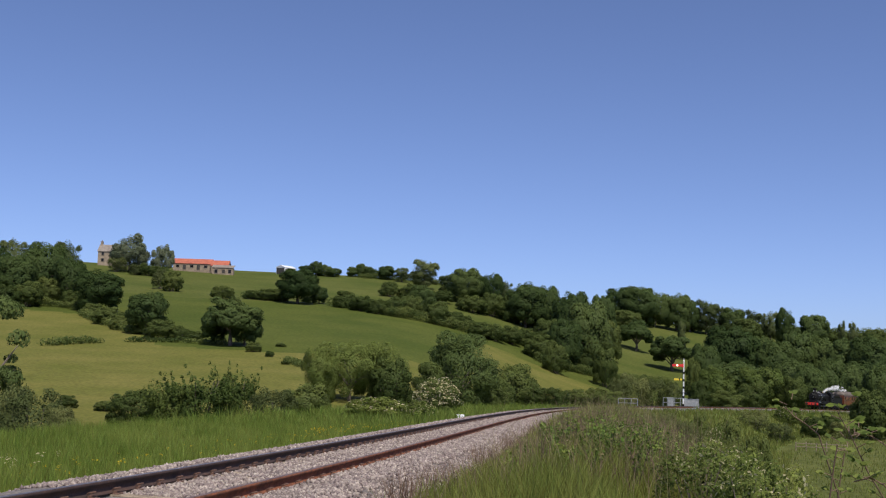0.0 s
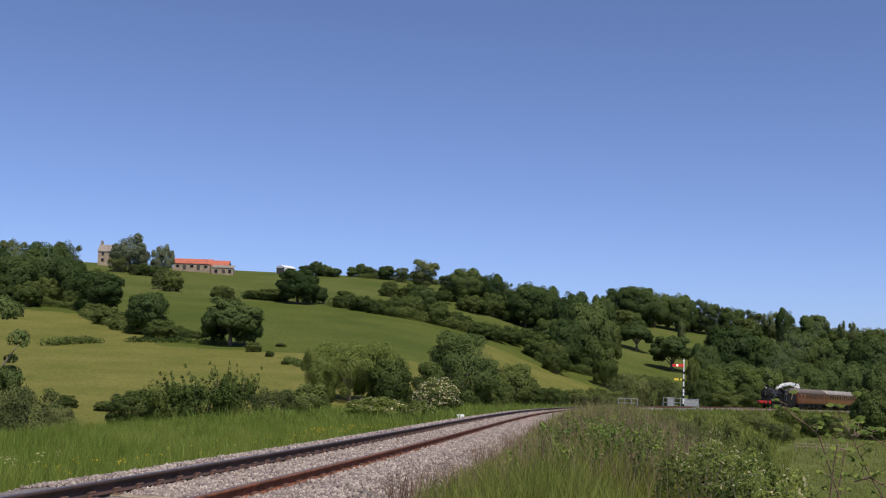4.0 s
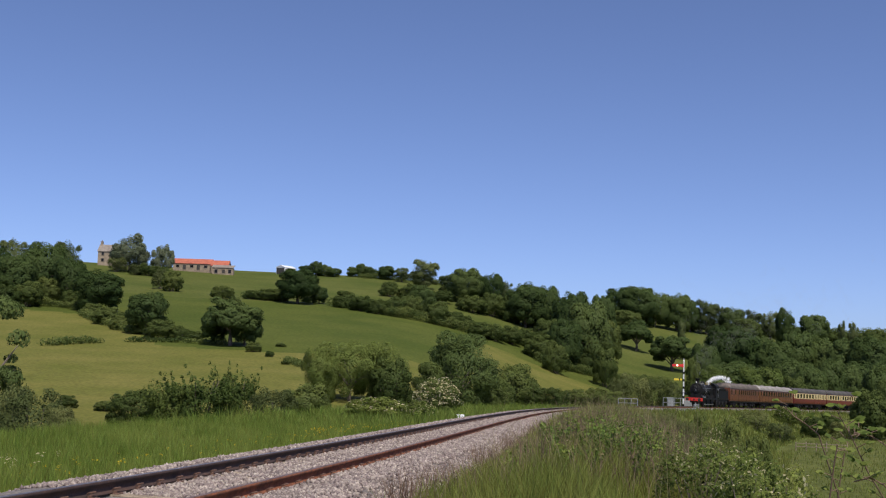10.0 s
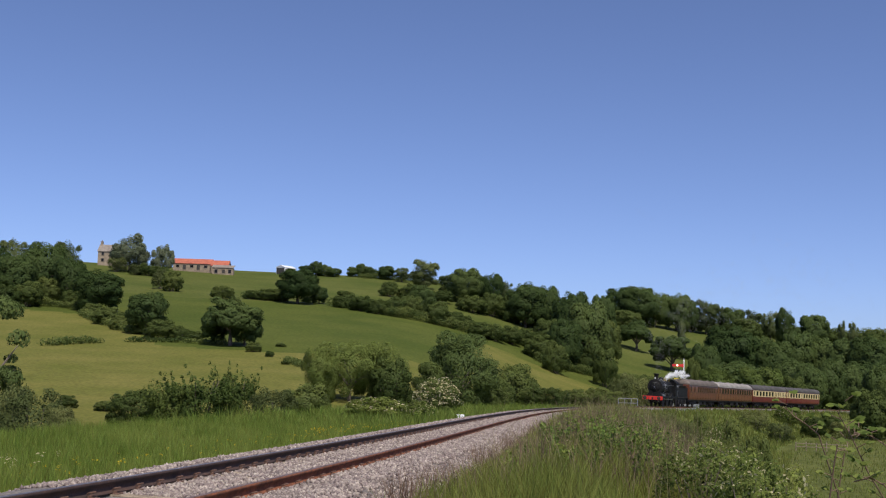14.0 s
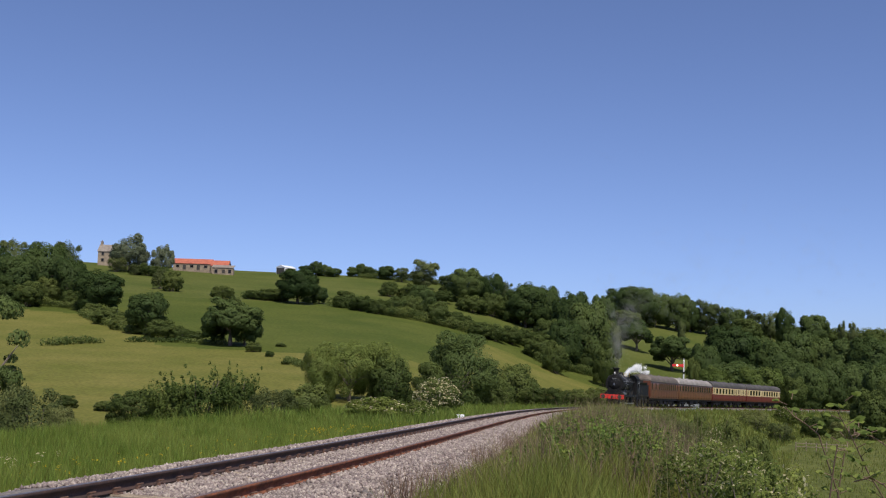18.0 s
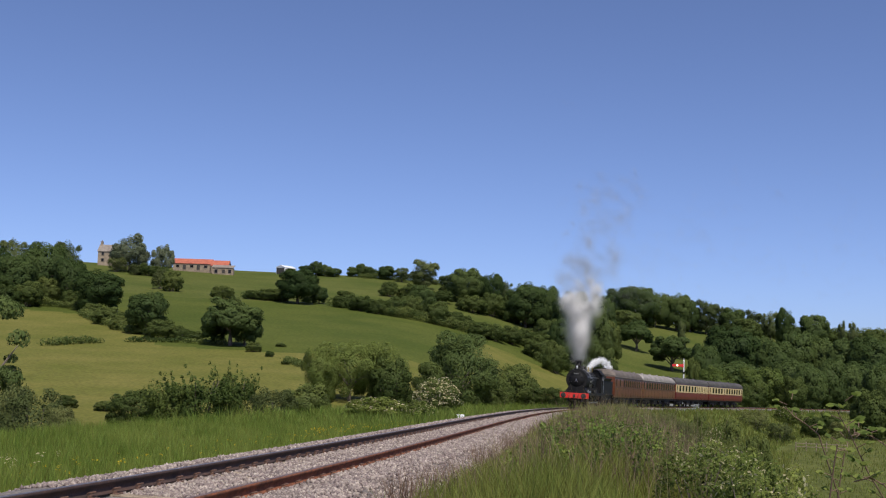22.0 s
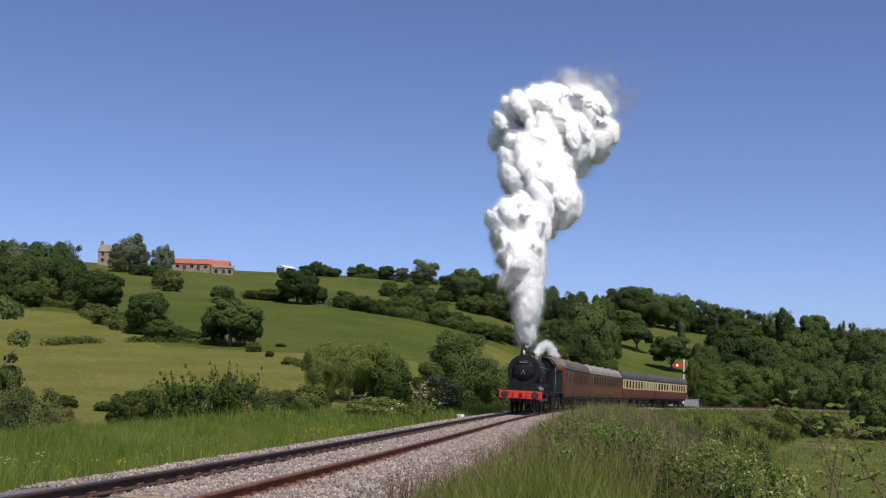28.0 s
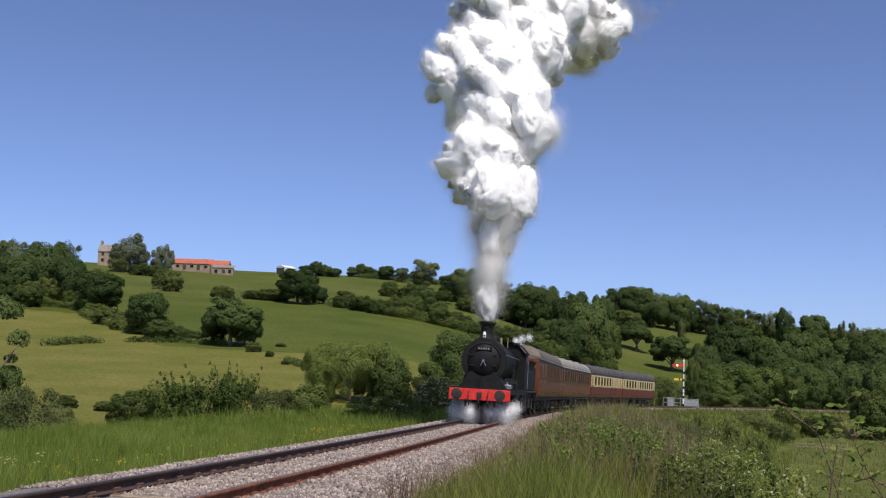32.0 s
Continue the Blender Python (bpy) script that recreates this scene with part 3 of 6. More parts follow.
def hedge(x0, y0, x1, y1, high, wide, label="clipped green field hedge"):
    """A field hedge between two places, as one run of leaves."""
    rng = np.random.default_rng(int(abs(x0 * 31 + y0 * 17)) + 3)
    run = math.hypot(x1 - x0, y1 - y0)
    n = int(run / (wide * 0.5)) + 2
    lobes = []
    for i in range(n):
        t = i / (n - 1)
        x, y = x0 + (x1 - x0) * t + rng.normal() * 0.15, y0 + (y1 - y0) * t + rng.normal() * 0.15
        h = high * rng.uniform(0.75, 1.2)
        lobes.append(((x, y, float(land(x, y)[0]) + h * 0.42), (wide * 0.62, wide * 0.62, h * 0.55)))
    at, out = cloud(rng, lobes, int(run * high * 130), 0.15)
    v, f = leaf_quads(rng, at, out, 0.14)
    return tagged(sheet("hedge", v, f, M_BUSH), label, "hedge")


plant("ash", -105.8, 280.7, 12.0, 9.7)
plant("oak", -95.4, 244.0, 10.5, 8.4)
plant("oak", -88.4, 253.0, 12.2, 11.1)
plant("ash", -94.2, 284.8, 12.2, 8.6)
plant("oak", -87.2, 232.7, 10.1, 8.0)
plant("oak", -78.2, 239.5, 9.9, 7.2)
plant("bush", -82.2, 238.2, 5.6, 6.0)
plant("bush", -82.9, 228.4, 5.5, 5.6)
plant("bush", -75.9, 234.0, 3.5, 5.0)
plant("bush", -85.5, 224.2, 4.6, 5.1)
plant("oak", -68.5, 227.4, 8.5, 9.6)
plant("bush", -66.6, 218.1, 2.5, 4.2)
plant("bush", -59.2, 203.6, 3.3, 5.5)
plant("bush", -54.2, 194.1, 2.5, 3.7)
plant("oak", -48.3, 187.4, 7.1, 6.9)
plant("bush", -49.2, 187.1, 1.5, 2.7)
plant("bush", -43.9, 180.2, 3.1, 5.6)
plant("bush", -41.1, 179.9, 2.5, 3.4)
plant("bush", -38.4, 178.9, 1.7, 2.9)
plant("silver", -104.2, 377.9, 12.3, 12.6)
plant("scrub", -107.0, 373.0, 5.2, 6.4)
plant("silver", -93.9, 380.6, 9.6, 7.9)
plant("bush", -95.5, 367.8, 4.2, 7.0)
plant("bush", -90.5, 365.0, 3.6, 6.2)
plant("scrub", -98.7, 364.9, 3.7, 4.2)
plant("scrub", -76.2, 309.3, 5.6, 5.3)
plant("bush", -71.8, 302.6, 5.7, 6.0)
plant("park", -31.9, 174.1, 7.4, 9.1)
plant("oak", -29.9, 175.0, 5.3, 5.1)
plant("oak", -35.5, 179.5, 5.1, 4.2)
plant("bush", -54.6, 284.8, 3.7, 5.9)
plant("bush", -26.9, 165.3, 1.5, 2.3)
plant("bush", -23.5, 158.8, 0.9, 1.3)
plant("bush", -24.4, 175.8, 0.6, 1.6)
plant("bush", -20.0, 149.2, 0.6, 1.1)
plant("bush", -48.7, 294.0, 2.5, 4.9)
plant("bush", -44.9, 293.6, 3.1, 5.5)
plant("bush", -41.9, 295.0, 3.5, 4.7)
plant("oak", -36.5, 289.7, 8.8, 10.5)
plant("oak", -31.7, 295.3, 4.6, 4.6)
plant("oak", -50.0, 416.5, 3.9, 5.5)
plant("oak", -46.2, 417.5, 5.3, 5.3)
plant("oak", -42.6, 418.4, 4.2, 5.5)
plant("oak", -40.2, 418.1, 3.2, 6.6)
plant("oak", -33.4, 423.0, 3.8, 4.3)
plant("oak", -30.4, 424.0, 5.1, 4.1)
plant("oak", -27.6, 424.9, 4.0, 4.3)
plant("oak", -26.0, 424.2, 3.6, 5.9)
plant("oak", -20.5, 419.5, 5.1, 6.6)
plant("ash", -14.6, 414.7, 5.2, 6.1)
plant("ash", -6.2, 395.0, 10.2, 11.3)
plant("bush", -24.2, 287.5, 4.3, 6.1)
plant("bush", -19.6, 279.8, 4.1, 5.9)
plant("bush", -15.5, 276.6, 3.7, 5.1)
plant("bush", -11.2, 277.8, 5.0, 5.9)
plant("bush", -7.5, 281.9, 6.0, 6.5)
plant("oak", -5.0, 300.0, 7.6, 7.2)
plant("bush", -1.0, 278.5, 6.1, 6.4)
plant("bush", -15.8, 344.6, 4.6, 6.3)
plant("bush", -8.9, 344.9, 4.9, 7.9)
plant("bush", 2.8, 281.5, 4.2, 6.5)
plant("bush", 5.9, 283.4, 3.8, 5.2)
plant("ash", 2.4, 385.0, 7.0, 7.8)
plant("oak", 7.4, 361.9, 11.1, 11.3)
plant("oak", 16.2, 371.6, 11.2, 8.2)
plant("oak", 12.4, 379.8, 8.8, 7.0)
plant("ash", 22.1, 389.4, 8.8, 6.1)
plant("bush", 9.1, 339.9, 5.3, 8.8)
plant("bush", 15.5, 344.6, 7.2, 8.6)
plant("bush", 21.2, 344.3, 8.3, 7.0)
plant("bush", -0.3, 350.0, 3.9, 8.0)
plant("bush", 9.7, 277.3, 3.8, 5.9)
plant("bush", 13.8, 281.7, 4.6, 5.7)
plant("bush", 18.0, 288.4, 4.8, 5.8)
plant("bush", 22.5, 296.6, 5.0, 5.5)
plant("oak", 25.7, 344.0, 13.6, 12.4)
plant("oak", 32.0, 348.5, 14.1, 9.0)
plant("oak", 21.6, 351.3, 9.0, 7.1)
plant("bush", 27.9, 298.7, 9.2, 8.3)
plant("bush", 24.6, 277.4, 6.4, 8.5)
plant("bush", 26.7, 260.6, 6.8, 6.0)
plant("oak", 37.6, 327.9, 16.4, 11.2)
plant("oak", 37.3, 289.6, 17.3, 12.4)
plant("oak", 49.4, 346.5, 17.1, 8.0)
plant("oak", 30.4, 278.3, 12.1, 8.2)
plant("bush", 49.4, 331.3, 12.3, 6.8)
plant("bush", 38.9, 267.2, 9.2, 5.7)
plant("oak", 72.3, 459.3, 12.3, 12.8)
plant("oak", 79.4, 455.1, 15.1, 15.7)
plant("oak", 86.6, 459.9, 14.6, 12.1)
plant("oak", 95.4, 460.2, 15.1, 11.7)
plant("oak", 102.0, 464.9, 12.7, 7.9)
plant("ash", 108.6, 465.5, 14.0, 11.9)
plant("ash", 114.6, 466.1, 12.0, 7.5)
plant("oak", 119.1, 462.9, 12.4, 10.6)
plant("ash", 125.7, 457.0, 11.9, 10.0)
plant("ash", 130.4, 449.5, 12.6, 8.2)
plant("oak", 132.8, 438.3, 14.2, 7.6)
plant("oak", 137.1, 418.1, 13.0, 11.7)
plant("oak", 131.4, 419.9, 9.0, 8.1)
plant("bush", 71.1, 434.2, 7.3, 12.1)
plant("bush", 117.9, 439.5, 9.9, 12.6)
plant("park", 64.9, 376.4, 10.6, 10.9)
plant("ash", 79.9, 376.6, 12.6, 3.2)
plant("park", 69.7, 342.0, 10.7, 12.8)
plant("bush", 63.5, 285.0, 10.0, 4.0)
plant("oak", 79.0, 308.0, 16.5, 15.2)
plant("oak", 67.4, 288.2, 12.6, 8.7)
plant("oak", 86.0, 310.3, 14.0, 8.9)
plant("oak", 64.6, 249.8, 11.3, 13.1)
plant("willow", 59.7, 244.8, 9.9, 9.3)
plant("willow", 67.6, 240.7, 9.3, 9.9)
plant("oak", 84.7, 287.8, 14.4, 9.7)
plant("oak", 93.8, 300.7, 15.8, 10.1)
plant("oak", 78.3, 256.3, 11.8, 7.4)
plant("oak", 100.2, 301.8, 15.2, 10.5)
plant("oak", 80.5, 249.3, 10.4, 8.0)
plant("oak", 88.0, 257.4, 11.7, 7.5)
plant("oak", 104.4, 291.9, 14.7, 10.6)
plant("oak", 95.1, 267.6, 10.1, 7.8)
plant("oak", 108.0, 285.2, 16.3, 11.2)
plant("oak", 105.5, 283.0, 9.9, 11.1)
plant("ash", 146.4, 414.9, 11.0, 3.2)
plant("ash", 150.0, 413.6, 11.0, 4.5)
plant("bush", 146.9, 425.4, 8.3, 12.4)
plant("bush", 158.9, 421.0, 7.7, 12.4)
plant("oak", 85.1, 219.1, 11.6, 7.6)
plant("bush", 89.2, 260.1, 8.1, 7.6)
plant("bush", 74.1, 238.8, 7.5, 5.8)
plant("bush", 52.4, 208.5, 3.8, 6.5)
plant("bush", 61.2, 223.8, 5.7, 6.4)
plant("bush", 52.7, 230.0, 7.2, 4.8)
plant("bush", 61.1, 160.8, 7.5, 6.0)
plant("bush", 64.4, 163.8, 8.7, 4.9)
plant("scrub", 33.5, 197.2, 7.4, 6.1)
plant("scrub", 37.5, 200.5, 6.5, 5.6)
plant("scrub", 40.7, 199.9, 4.8, 4.7)
plant("scrub", 30.8, 193.6, 6.4, 4.5)
plant("bush", 20.8, 148.5, 3.0, 4.1)
plant("bush", 17.5, 144.9, 2.7, 3.8)
plant("bush", 14.4, 139.3, 2.8, 3.2)
plant("bush", 24.5, 158.1, 2.6, 2.9)
plant("bush", 11.6, 139.5, 3.3, 3.6)
plant("bush", 10.7, 159.6, 6.4, 3.8)
plant("bush", 10.6, 144.6, 5.1, 3.3)
plant("bush", 7.4, 131.8, 3.4, 3.0)
plant("osier", -8.6, 111.8, 6.0, 7.2)
plant("osier", -5.6, 113.5, 6.0, 5.4)
plant("osier", -11.4, 109.6, 5.3, 3.6)
plant("bush", -4.6, 109.9, 5.1, 4.4)
plant("lime", 2.6, 125.0, 8.9, 8.1)
plant("bush", -0.9, 122.0, 5.0, 3.6)
plant("bush", 9.0, 139.7, 6.3, 6.3)
plant("bush", 6.1, 129.9, 3.6, 4.5)
plant("may", 0.0, 92.0, 2.9, 3.8)
plant("elder", -3.6, 67.9, 1.5, 3.7)
plant("elder", -1.1, 70.0, 1.4, 2.1)
plant("sallow", -16.7, 80.3, 4.5, 4.9)
plant("sallow", -14.7, 82.7, 4.9, 3.1)
plant("sallow", -18.6, 79.9, 3.8, 3.3)
plant("bush", -21.3, 81.3, 2.8, 3.8)
plant("scrub", -10.5, 73.2, 2.8, 3.3)
plant("bush", -10.3, 89.4, 3.5, 4.0)
plant("scrub", -16.5, 47.2, 3.3, 3.2)
plant("scrub", -18.8, 50.6, 3.7, 2.1)
plant("scrub", -14.9, 45.6, 1.9, 1.4)
plant("bush", -30.2, 93.7, 1.1, 1.7)
plant("bush", -27.0, 93.5, 0.9, 1.7)
plant("sprig", -24.0, 60.0, 7.8, 5.6)
plant("bramble", 3.5, 15.4, 1.07, 1.1)
plant("bramble", 3.75, 13.6, 1.25, 1.0)
plant("bramble", 4.35, 17.0, 1.29, 1.2)
plant("bramble", 4.3, 14.6, 1.29, 1.1)
plant("bramble", 3.6, 12.2, 1.03, 0.9)
plant("bramble", 4.7, 18.6, 1.25, 1.3)
plant("bramble", 4.1, 12.9, 1.12, 0.9)
plant("bramble", 5.6, 23.0, 1.29, 1.5)
plant("bramble", 5.1, 20.6, 1.03, 1.2)
plant("bramble", 4.1, 16.2, 0.86, 1.0)
plant("bush", 13.4, 58.5, 2.89, 1.10)
plant("scrub", 42.1, 152.3, 2.50, 4.51)
plant("bush", 11.8, 46.5, 2.87, 1.32)
plant("elder", 8.4, 35.0, 1.85, 0.83)
plant("scrub", 11.8, 58.8, 1.79, 1.21)
plant("elder", 54.1, 176.9, 2.95, 4.60)
plant("bush", 53.0, 161.5, 3.09, 3.44)
plant("scrub", 8.7, 47.2, 1.19, 1.10)
plant("bush", 9.6, 59.2, 1.02, 1.10)
plant("bush", 9.7, 34.7, 2.39, 0.99)
plant("scrub", 9.8, 45.0, 1.74, 1.06)
plant("scrub", 57.2, 160.1, 2.91, 4.69)
plant("scrub", 42.9, 143.7, 2.58, 3.45)
plant("bush", 63.2, 184.5, 3.05, 3.59)
hedge(-54.4, 157.9, -50.1, 167.2, 1.1, 1.6)
hedge(-46.6, 171.3, -39.0, 176.2, 0.8, 1.4)
hedge(-38.6, 174.3, -32.8, 175.5, 0.8, 1.4)
hedge(-67.6, 216.7, -50.9, 188.2, 1.4, 2.4)
hedge(-88.2, 233.9, -73.0, 230.2, 1.8, 2.6)
hedge(-50.9, 296.2, -40.3, 294.3, 2.2, 2.6)
hedge(-27.2, 288.2, -12.2, 274.7, 2.6, 3.0)
hedge(-12.2, 274.7, 0.1, 277.5, 2.7, 3.0)
hedge(0.1, 276.5, 9.9, 280.3, 2.5, 3.0)
hedge(9.9, 280.3, 25.6, 300.4, 2.4, 3.0)
hedge(-20.2, 153.2, -17.0, 145.5, 0.7, 1.5)
hedge(24, 271, 60, 300, 2.4, 2.6)
hedge(-30, 418, 40, 430, 2.0, 2.5)
hedge(100, 484, 190, 466, 3.6, 4.0, "far line of dark woodland scrub")
hedge(30, 424, 100, 484, 3.6, 4.0, "far line of dark woodland scrub")


# ---- the farm on the brow ----
def gable(bm, length, width, eaves, ridge, y0=0.0, over=0.0):
    """A pitched roof slab along x."""
    hw = width / 2 + over
    drop = (ridge - eaves) / (width / 2) * over
    for sy in (-1, 1):
        vs = [(-over, y0 + sy * hw, eaves - drop), (length + over, y0 + sy * hw, eaves - drop), (length + over, y0, ridge), (-over, y0, ridge)]
        top = [bm.verts.new((x, y, z + 0.18)) for x, y, z in vs]
        low = [bm.verts.new((x, y, z)) for x, y, z in vs]
        bm.faces.new(top)
        bm.faces.new(low[::-1])
        for i in range(4):
            bm.faces.new((top[i], top[(i + 1) % 4], low[(i + 1) % 4], low[i]))
    return bm


def house_walls(bm, length, width, eaves, ridge):
    sec = [(-width / 2, -1.5), (width / 2, -1.5), (width / 2, eaves), (0, ridge), (-width / 2, eaves)]
    a = [bm.verts.new((0, y, z)) for y, z in sec]
    b = [bm.verts.new((length, y, z)) for y, z in sec]
    for i in range(5):
        bm.faces.new((a[i], a[(i + 1) % 5], b[(i + 1) % 5], b[i]))
    bm.faces.new(a[::-1])
    bm.faces.new(b)
    return bm


def opening(parent, x, z, w, h, y, name="window"):
    """A window or door in the wall that faces -y: frame with a dark leaf behind it."""
    bm = fresh()
    for x0, x1, z0, z1 in ((x, x + 0.09, z, z + h), (x + w - 0.09, x + w, z, z + h), (x, x + w, z, z + 0.09), (x, x + w, z + h - 0.09, z + h)):
        box(bm, x0, x1, y - 0.10, y + 0.02, z0, z1)
    ob = part(name, bm, M_WALL if name == "door" else M_SLATE, parent)
    bm = fresh()
    box(bm, x + 0.09, x + w - 0.09, y - 0.05, y + 0.01, z + 0.09, z + h - 0.09)
    part("pane" if name == "window" else "leaf", bm, M_GLASS if name == "window" else M_DARKDOOR, ob)


def build_farm():
    def stand(ob, x, y, turn):
        ob.matrix_basis = pose(x, y, float(land(x, y)[0]), 0, 0, turn)

    house = tagged(empty("farmhouse"), "grey stone farmhouse with end chimneys and slate roof", "house")
    part("wall", house_walls(fresh(), 9.0, 6.0, 4.6, 7.0), M_WALL, house)
    part("roof", gable(fresh(), 9.0, 6.0, 4.6, 7.0, over=0.25), M_SLATE, house)
    for x in (0.1, 8.2):
        bm = fresh()
        box(bm, x, x + 0.8, -0.5, 0.5, 6.2, 8.3, 0.04)
        box(bm, x - 0.08, x + 0.88, -0.58, 0.58, 8.1, 8.25)
        rod(bm, (x + 0.4, 0, 8.3), (x + 0.4, 0, 8.75), 0.16, 0.13)
        part("chimney", bm, M_WALL, house)
    for x in (1.2, 4.0, 6.8):
        for z in (0.9, 3.1):
            opening(house, x, z, 1.0, 1.2, -3.0)
    stand(house, -121.5, 402, 3)

    barn = tagged(empty("barn"), "long low stone barn with a red pantile roof", "barn")
    part("wall", house_walls(fresh(), 13.5, 5.0, 2.3, 4.0), M_WALL, barn)
    part("roof", gable(fresh(), 13.5, 5.0, 2.3, 4.0, over=0.2), M_TILE, barn, "red pantile roof")
    for x in (1.0, 3.4, 6.0, 8.4, 11.0):
        opening(barn, x, 0.0 if x in (3.4, 8.4) else 0.8, 1.3, 1.9 if x in (3.4, 8.4) else 1.0, -2.5, "door" if x in (3.4, 8.4) else "window")
    stand(barn, -95.2, 404, -2)

    byre = tagged(empty("byre"), "small stone byre with red roof and slate lean-to", "barn")
    part("wall", house_walls(fresh(), 6.0, 5.0, 2.4, 4.3), M_WALL, byre)
    part("roof", gable(fresh(), 6.0, 5.0, 2.4, 4.3, over=0.2), M_TILE, byre, "red pantile roof")
    bm = fresh()
    box(bm, 1.0, 8.4, -4.6, -2.5, -1.5, 1.5)
    part("lean_to_wall", bm, M_WALL, byre)
    bm = fresh()
    vs = [(0.8, -4.8, 1.5), (8.6, -4.8, 1.5), (8.6, -2.5, 2.5), (0.8, -2.5, 2.5)]
    top = [bm.verts.new((x, y, z + 0.15)) for x, y, z in vs]
    low = [bm.verts.new(v) for v in vs]
    bm.faces.new(top)
    bm.faces.new(low[::-1])
    for i in range(4):
        bm.faces.new((top[i], top[(i + 1) % 4], low[(i + 1) % 4], low[i]))
    part("lean_to_roof", bm, M_SLATE, byre, "grey slate lean-to roof")
    for x in (1.8, 4.4, 6.6):
        opening(byre, x, -0.4, 1.2, 1.4, -4.6, "door" if x == 4.4 else "window")
    stand(byre, -81.5, 402.5, -2)

    shed = tagged(empty("shed"), "pale sheet-metal shed with a dark-panelled end", "shed")
    part("wall", house_walls(fresh(), 6.0, 4.2, 2.5, 3.3), M_SHEET, shed)
    part("roof", gable(fresh(), 6.0, 4.2, 2.5, 3.3, over=0.12), M_SHEET, shed)
    # no opening is cut: a flat dark sheet gives the gable end its shade
    bm = fresh()
    box(bm, -0.06, 0.01, -1.9, 1.9, -1.0, 2.45)
    part("door", bm, M_DARKDOOR, shed, "dark panel standing in for shade on the gable end")
    stand(shed, -59.3, 416, 55)


build_farm()


# ---- signal, cabinets and railings beside the line ----
def stand_by(ob, s, off, lift=-0.5, turn=0.0):
    x, y, z, th = on_line(s, off)
    ob.matrix_basis = pose(float(x), float(y), float(z) + lift, 0, 0, -math.degrees(float(th)) + turn)
    return ob


def build_signal():
    sig = tagged(empty("semaphore_signal"), "white banded signal post with a red arm", "signal")
    bm = fresh()
    rod(bm, (0, 0, -0.3), (0, 0, 7.05), 0.13, 0.10, 12)
    part("post", bm, M_WHITE, sig)
    for z in (0.4, 1.6, 3.0, 4.1, 5.2):
        bm = fresh()
        rod(bm, (0, 0, z), (0, 0, z + 0.34), 0.138, 0.134, 12)
        part("black_band", bm, M_BLACK, sig, "black painted band")
    bm = fresh()
    turned(bm, [(0.11, 7.05), (0.16, 7.1), (0.10, 7.2), (0.05, 7.28), (0.07, 7.36), (0.01, 7.5)], n=12)
    part("finial", bm, M_WHITE, sig)
    bm = fresh()
    box(bm, -1.75, -0.22, -0.17, -0.13, 6.28, 6.64, 0.01)
    box(bm, -0.30, -0.05, -0.19, -0.12, 6.20, 6.72, 0.02)
    arm = part("arm", bm, M_SIGRED, sig, "red signal arm")
    bm = fresh()
    turned(bm, [(0.14, -0.02), (0.15, 0.02), (0.10, 0.05)], pose(-1.0, -0.19, 6.46, 90, 0, 0), 14)
    part("lens", bm, lamp_glow, arm, "lit signal lamp lens")
    bm = fresh()
    box(bm, -1.45, -0.25, -0.15, -0.11, 4.22, 4.50, 0.01)
    lower = part("lower_arm", bm, M_SIGYEL, sig, "yellow lower arm with black bar")
    bm = fresh()
    box(bm, -0.72, -0.55, -0.158, -0.105, 4.21, 4.51)
    part("bar", bm, M_BLACK, lower)
    bm = fresh()
    for i in range(22):
        rod(bm, (-0.16, 0.22, 0.3 + i * 0.28), (0.16, 0.22, 0.3 + i * 0.28), 0.012, n=6)
    for x in (-0.16, 0.16):
        rod(bm, (x, 0.22, 0.1), (x, 0.22, 6.5), 0.018, n=6)
    part("ladder", bm, M_IRON, sig)
    bm = fresh()
    box(bm, -0.35, 0.35, -0.06, 0.5, 2.3, 2.36)
    rod(bm, (-0.35, -0.1, 2.4), (0.35, -0.1, 2.4), 0.05, n=8)
    part("bracket", bm, M_BLACK, sig)
    stand_by(sig, 167, -3.2, -0.45, 24)

    for s, off, w, h, dpt in ((174.5, -4.2, 2.4, 1.35, 0.7), (166.0, -4.9, 0.9, 1.45, 0.6)):
        cab = tagged(empty("relay_cabinet"), "pale grey metal lineside cabinet on short legs", "cabinet", "lineside cabinets")
        bm = fresh()
        box(bm, -w / 2, w / 2, -dpt / 2, dpt / 2, 0.15, h, 0.02)
        body = part("body", bm, M_GREY, cab)
        bm = fresh()
        box(bm, -w / 2 - 0.06, w / 2 + 0.06, -dpt / 2 - 0.06, dpt / 2 + 0.06, h, h + 0.06, 0.01)
        part("lid", bm, M_GREY, cab)
        for x in np.linspace(-w / 2 + 0.05, w / 2 - 0.55, max(1, int(w / 0.8))):
            bm = fresh()
            box(bm, x, x + 0.5, -dpt / 2 - 0.03, -dpt / 2 + 0.01, 0.25, h - 0.1, 0.01)
            d = part("door", bm, M_GREY, cab)
            bm = fresh()
            rod(bm, (x + 0.42, -dpt / 2 - 0.07, h * 0.5), (x + 0.42, -dpt / 2 - 0.07, h * 0.5 + 0.14), 0.015, n=6)
            part("handle", bm, M_IRON, d)
        for x in (-w / 2 + 0.1, w / 2 - 0.1):
            bm = fresh()
            box(bm, x - 0.05, x + 0.05, -dpt / 2, dpt / 2, -0.2, 0.16)
            part("leg", bm, M_IRON, cab)
        stand_by(cab, s, off, -0.35, 24)

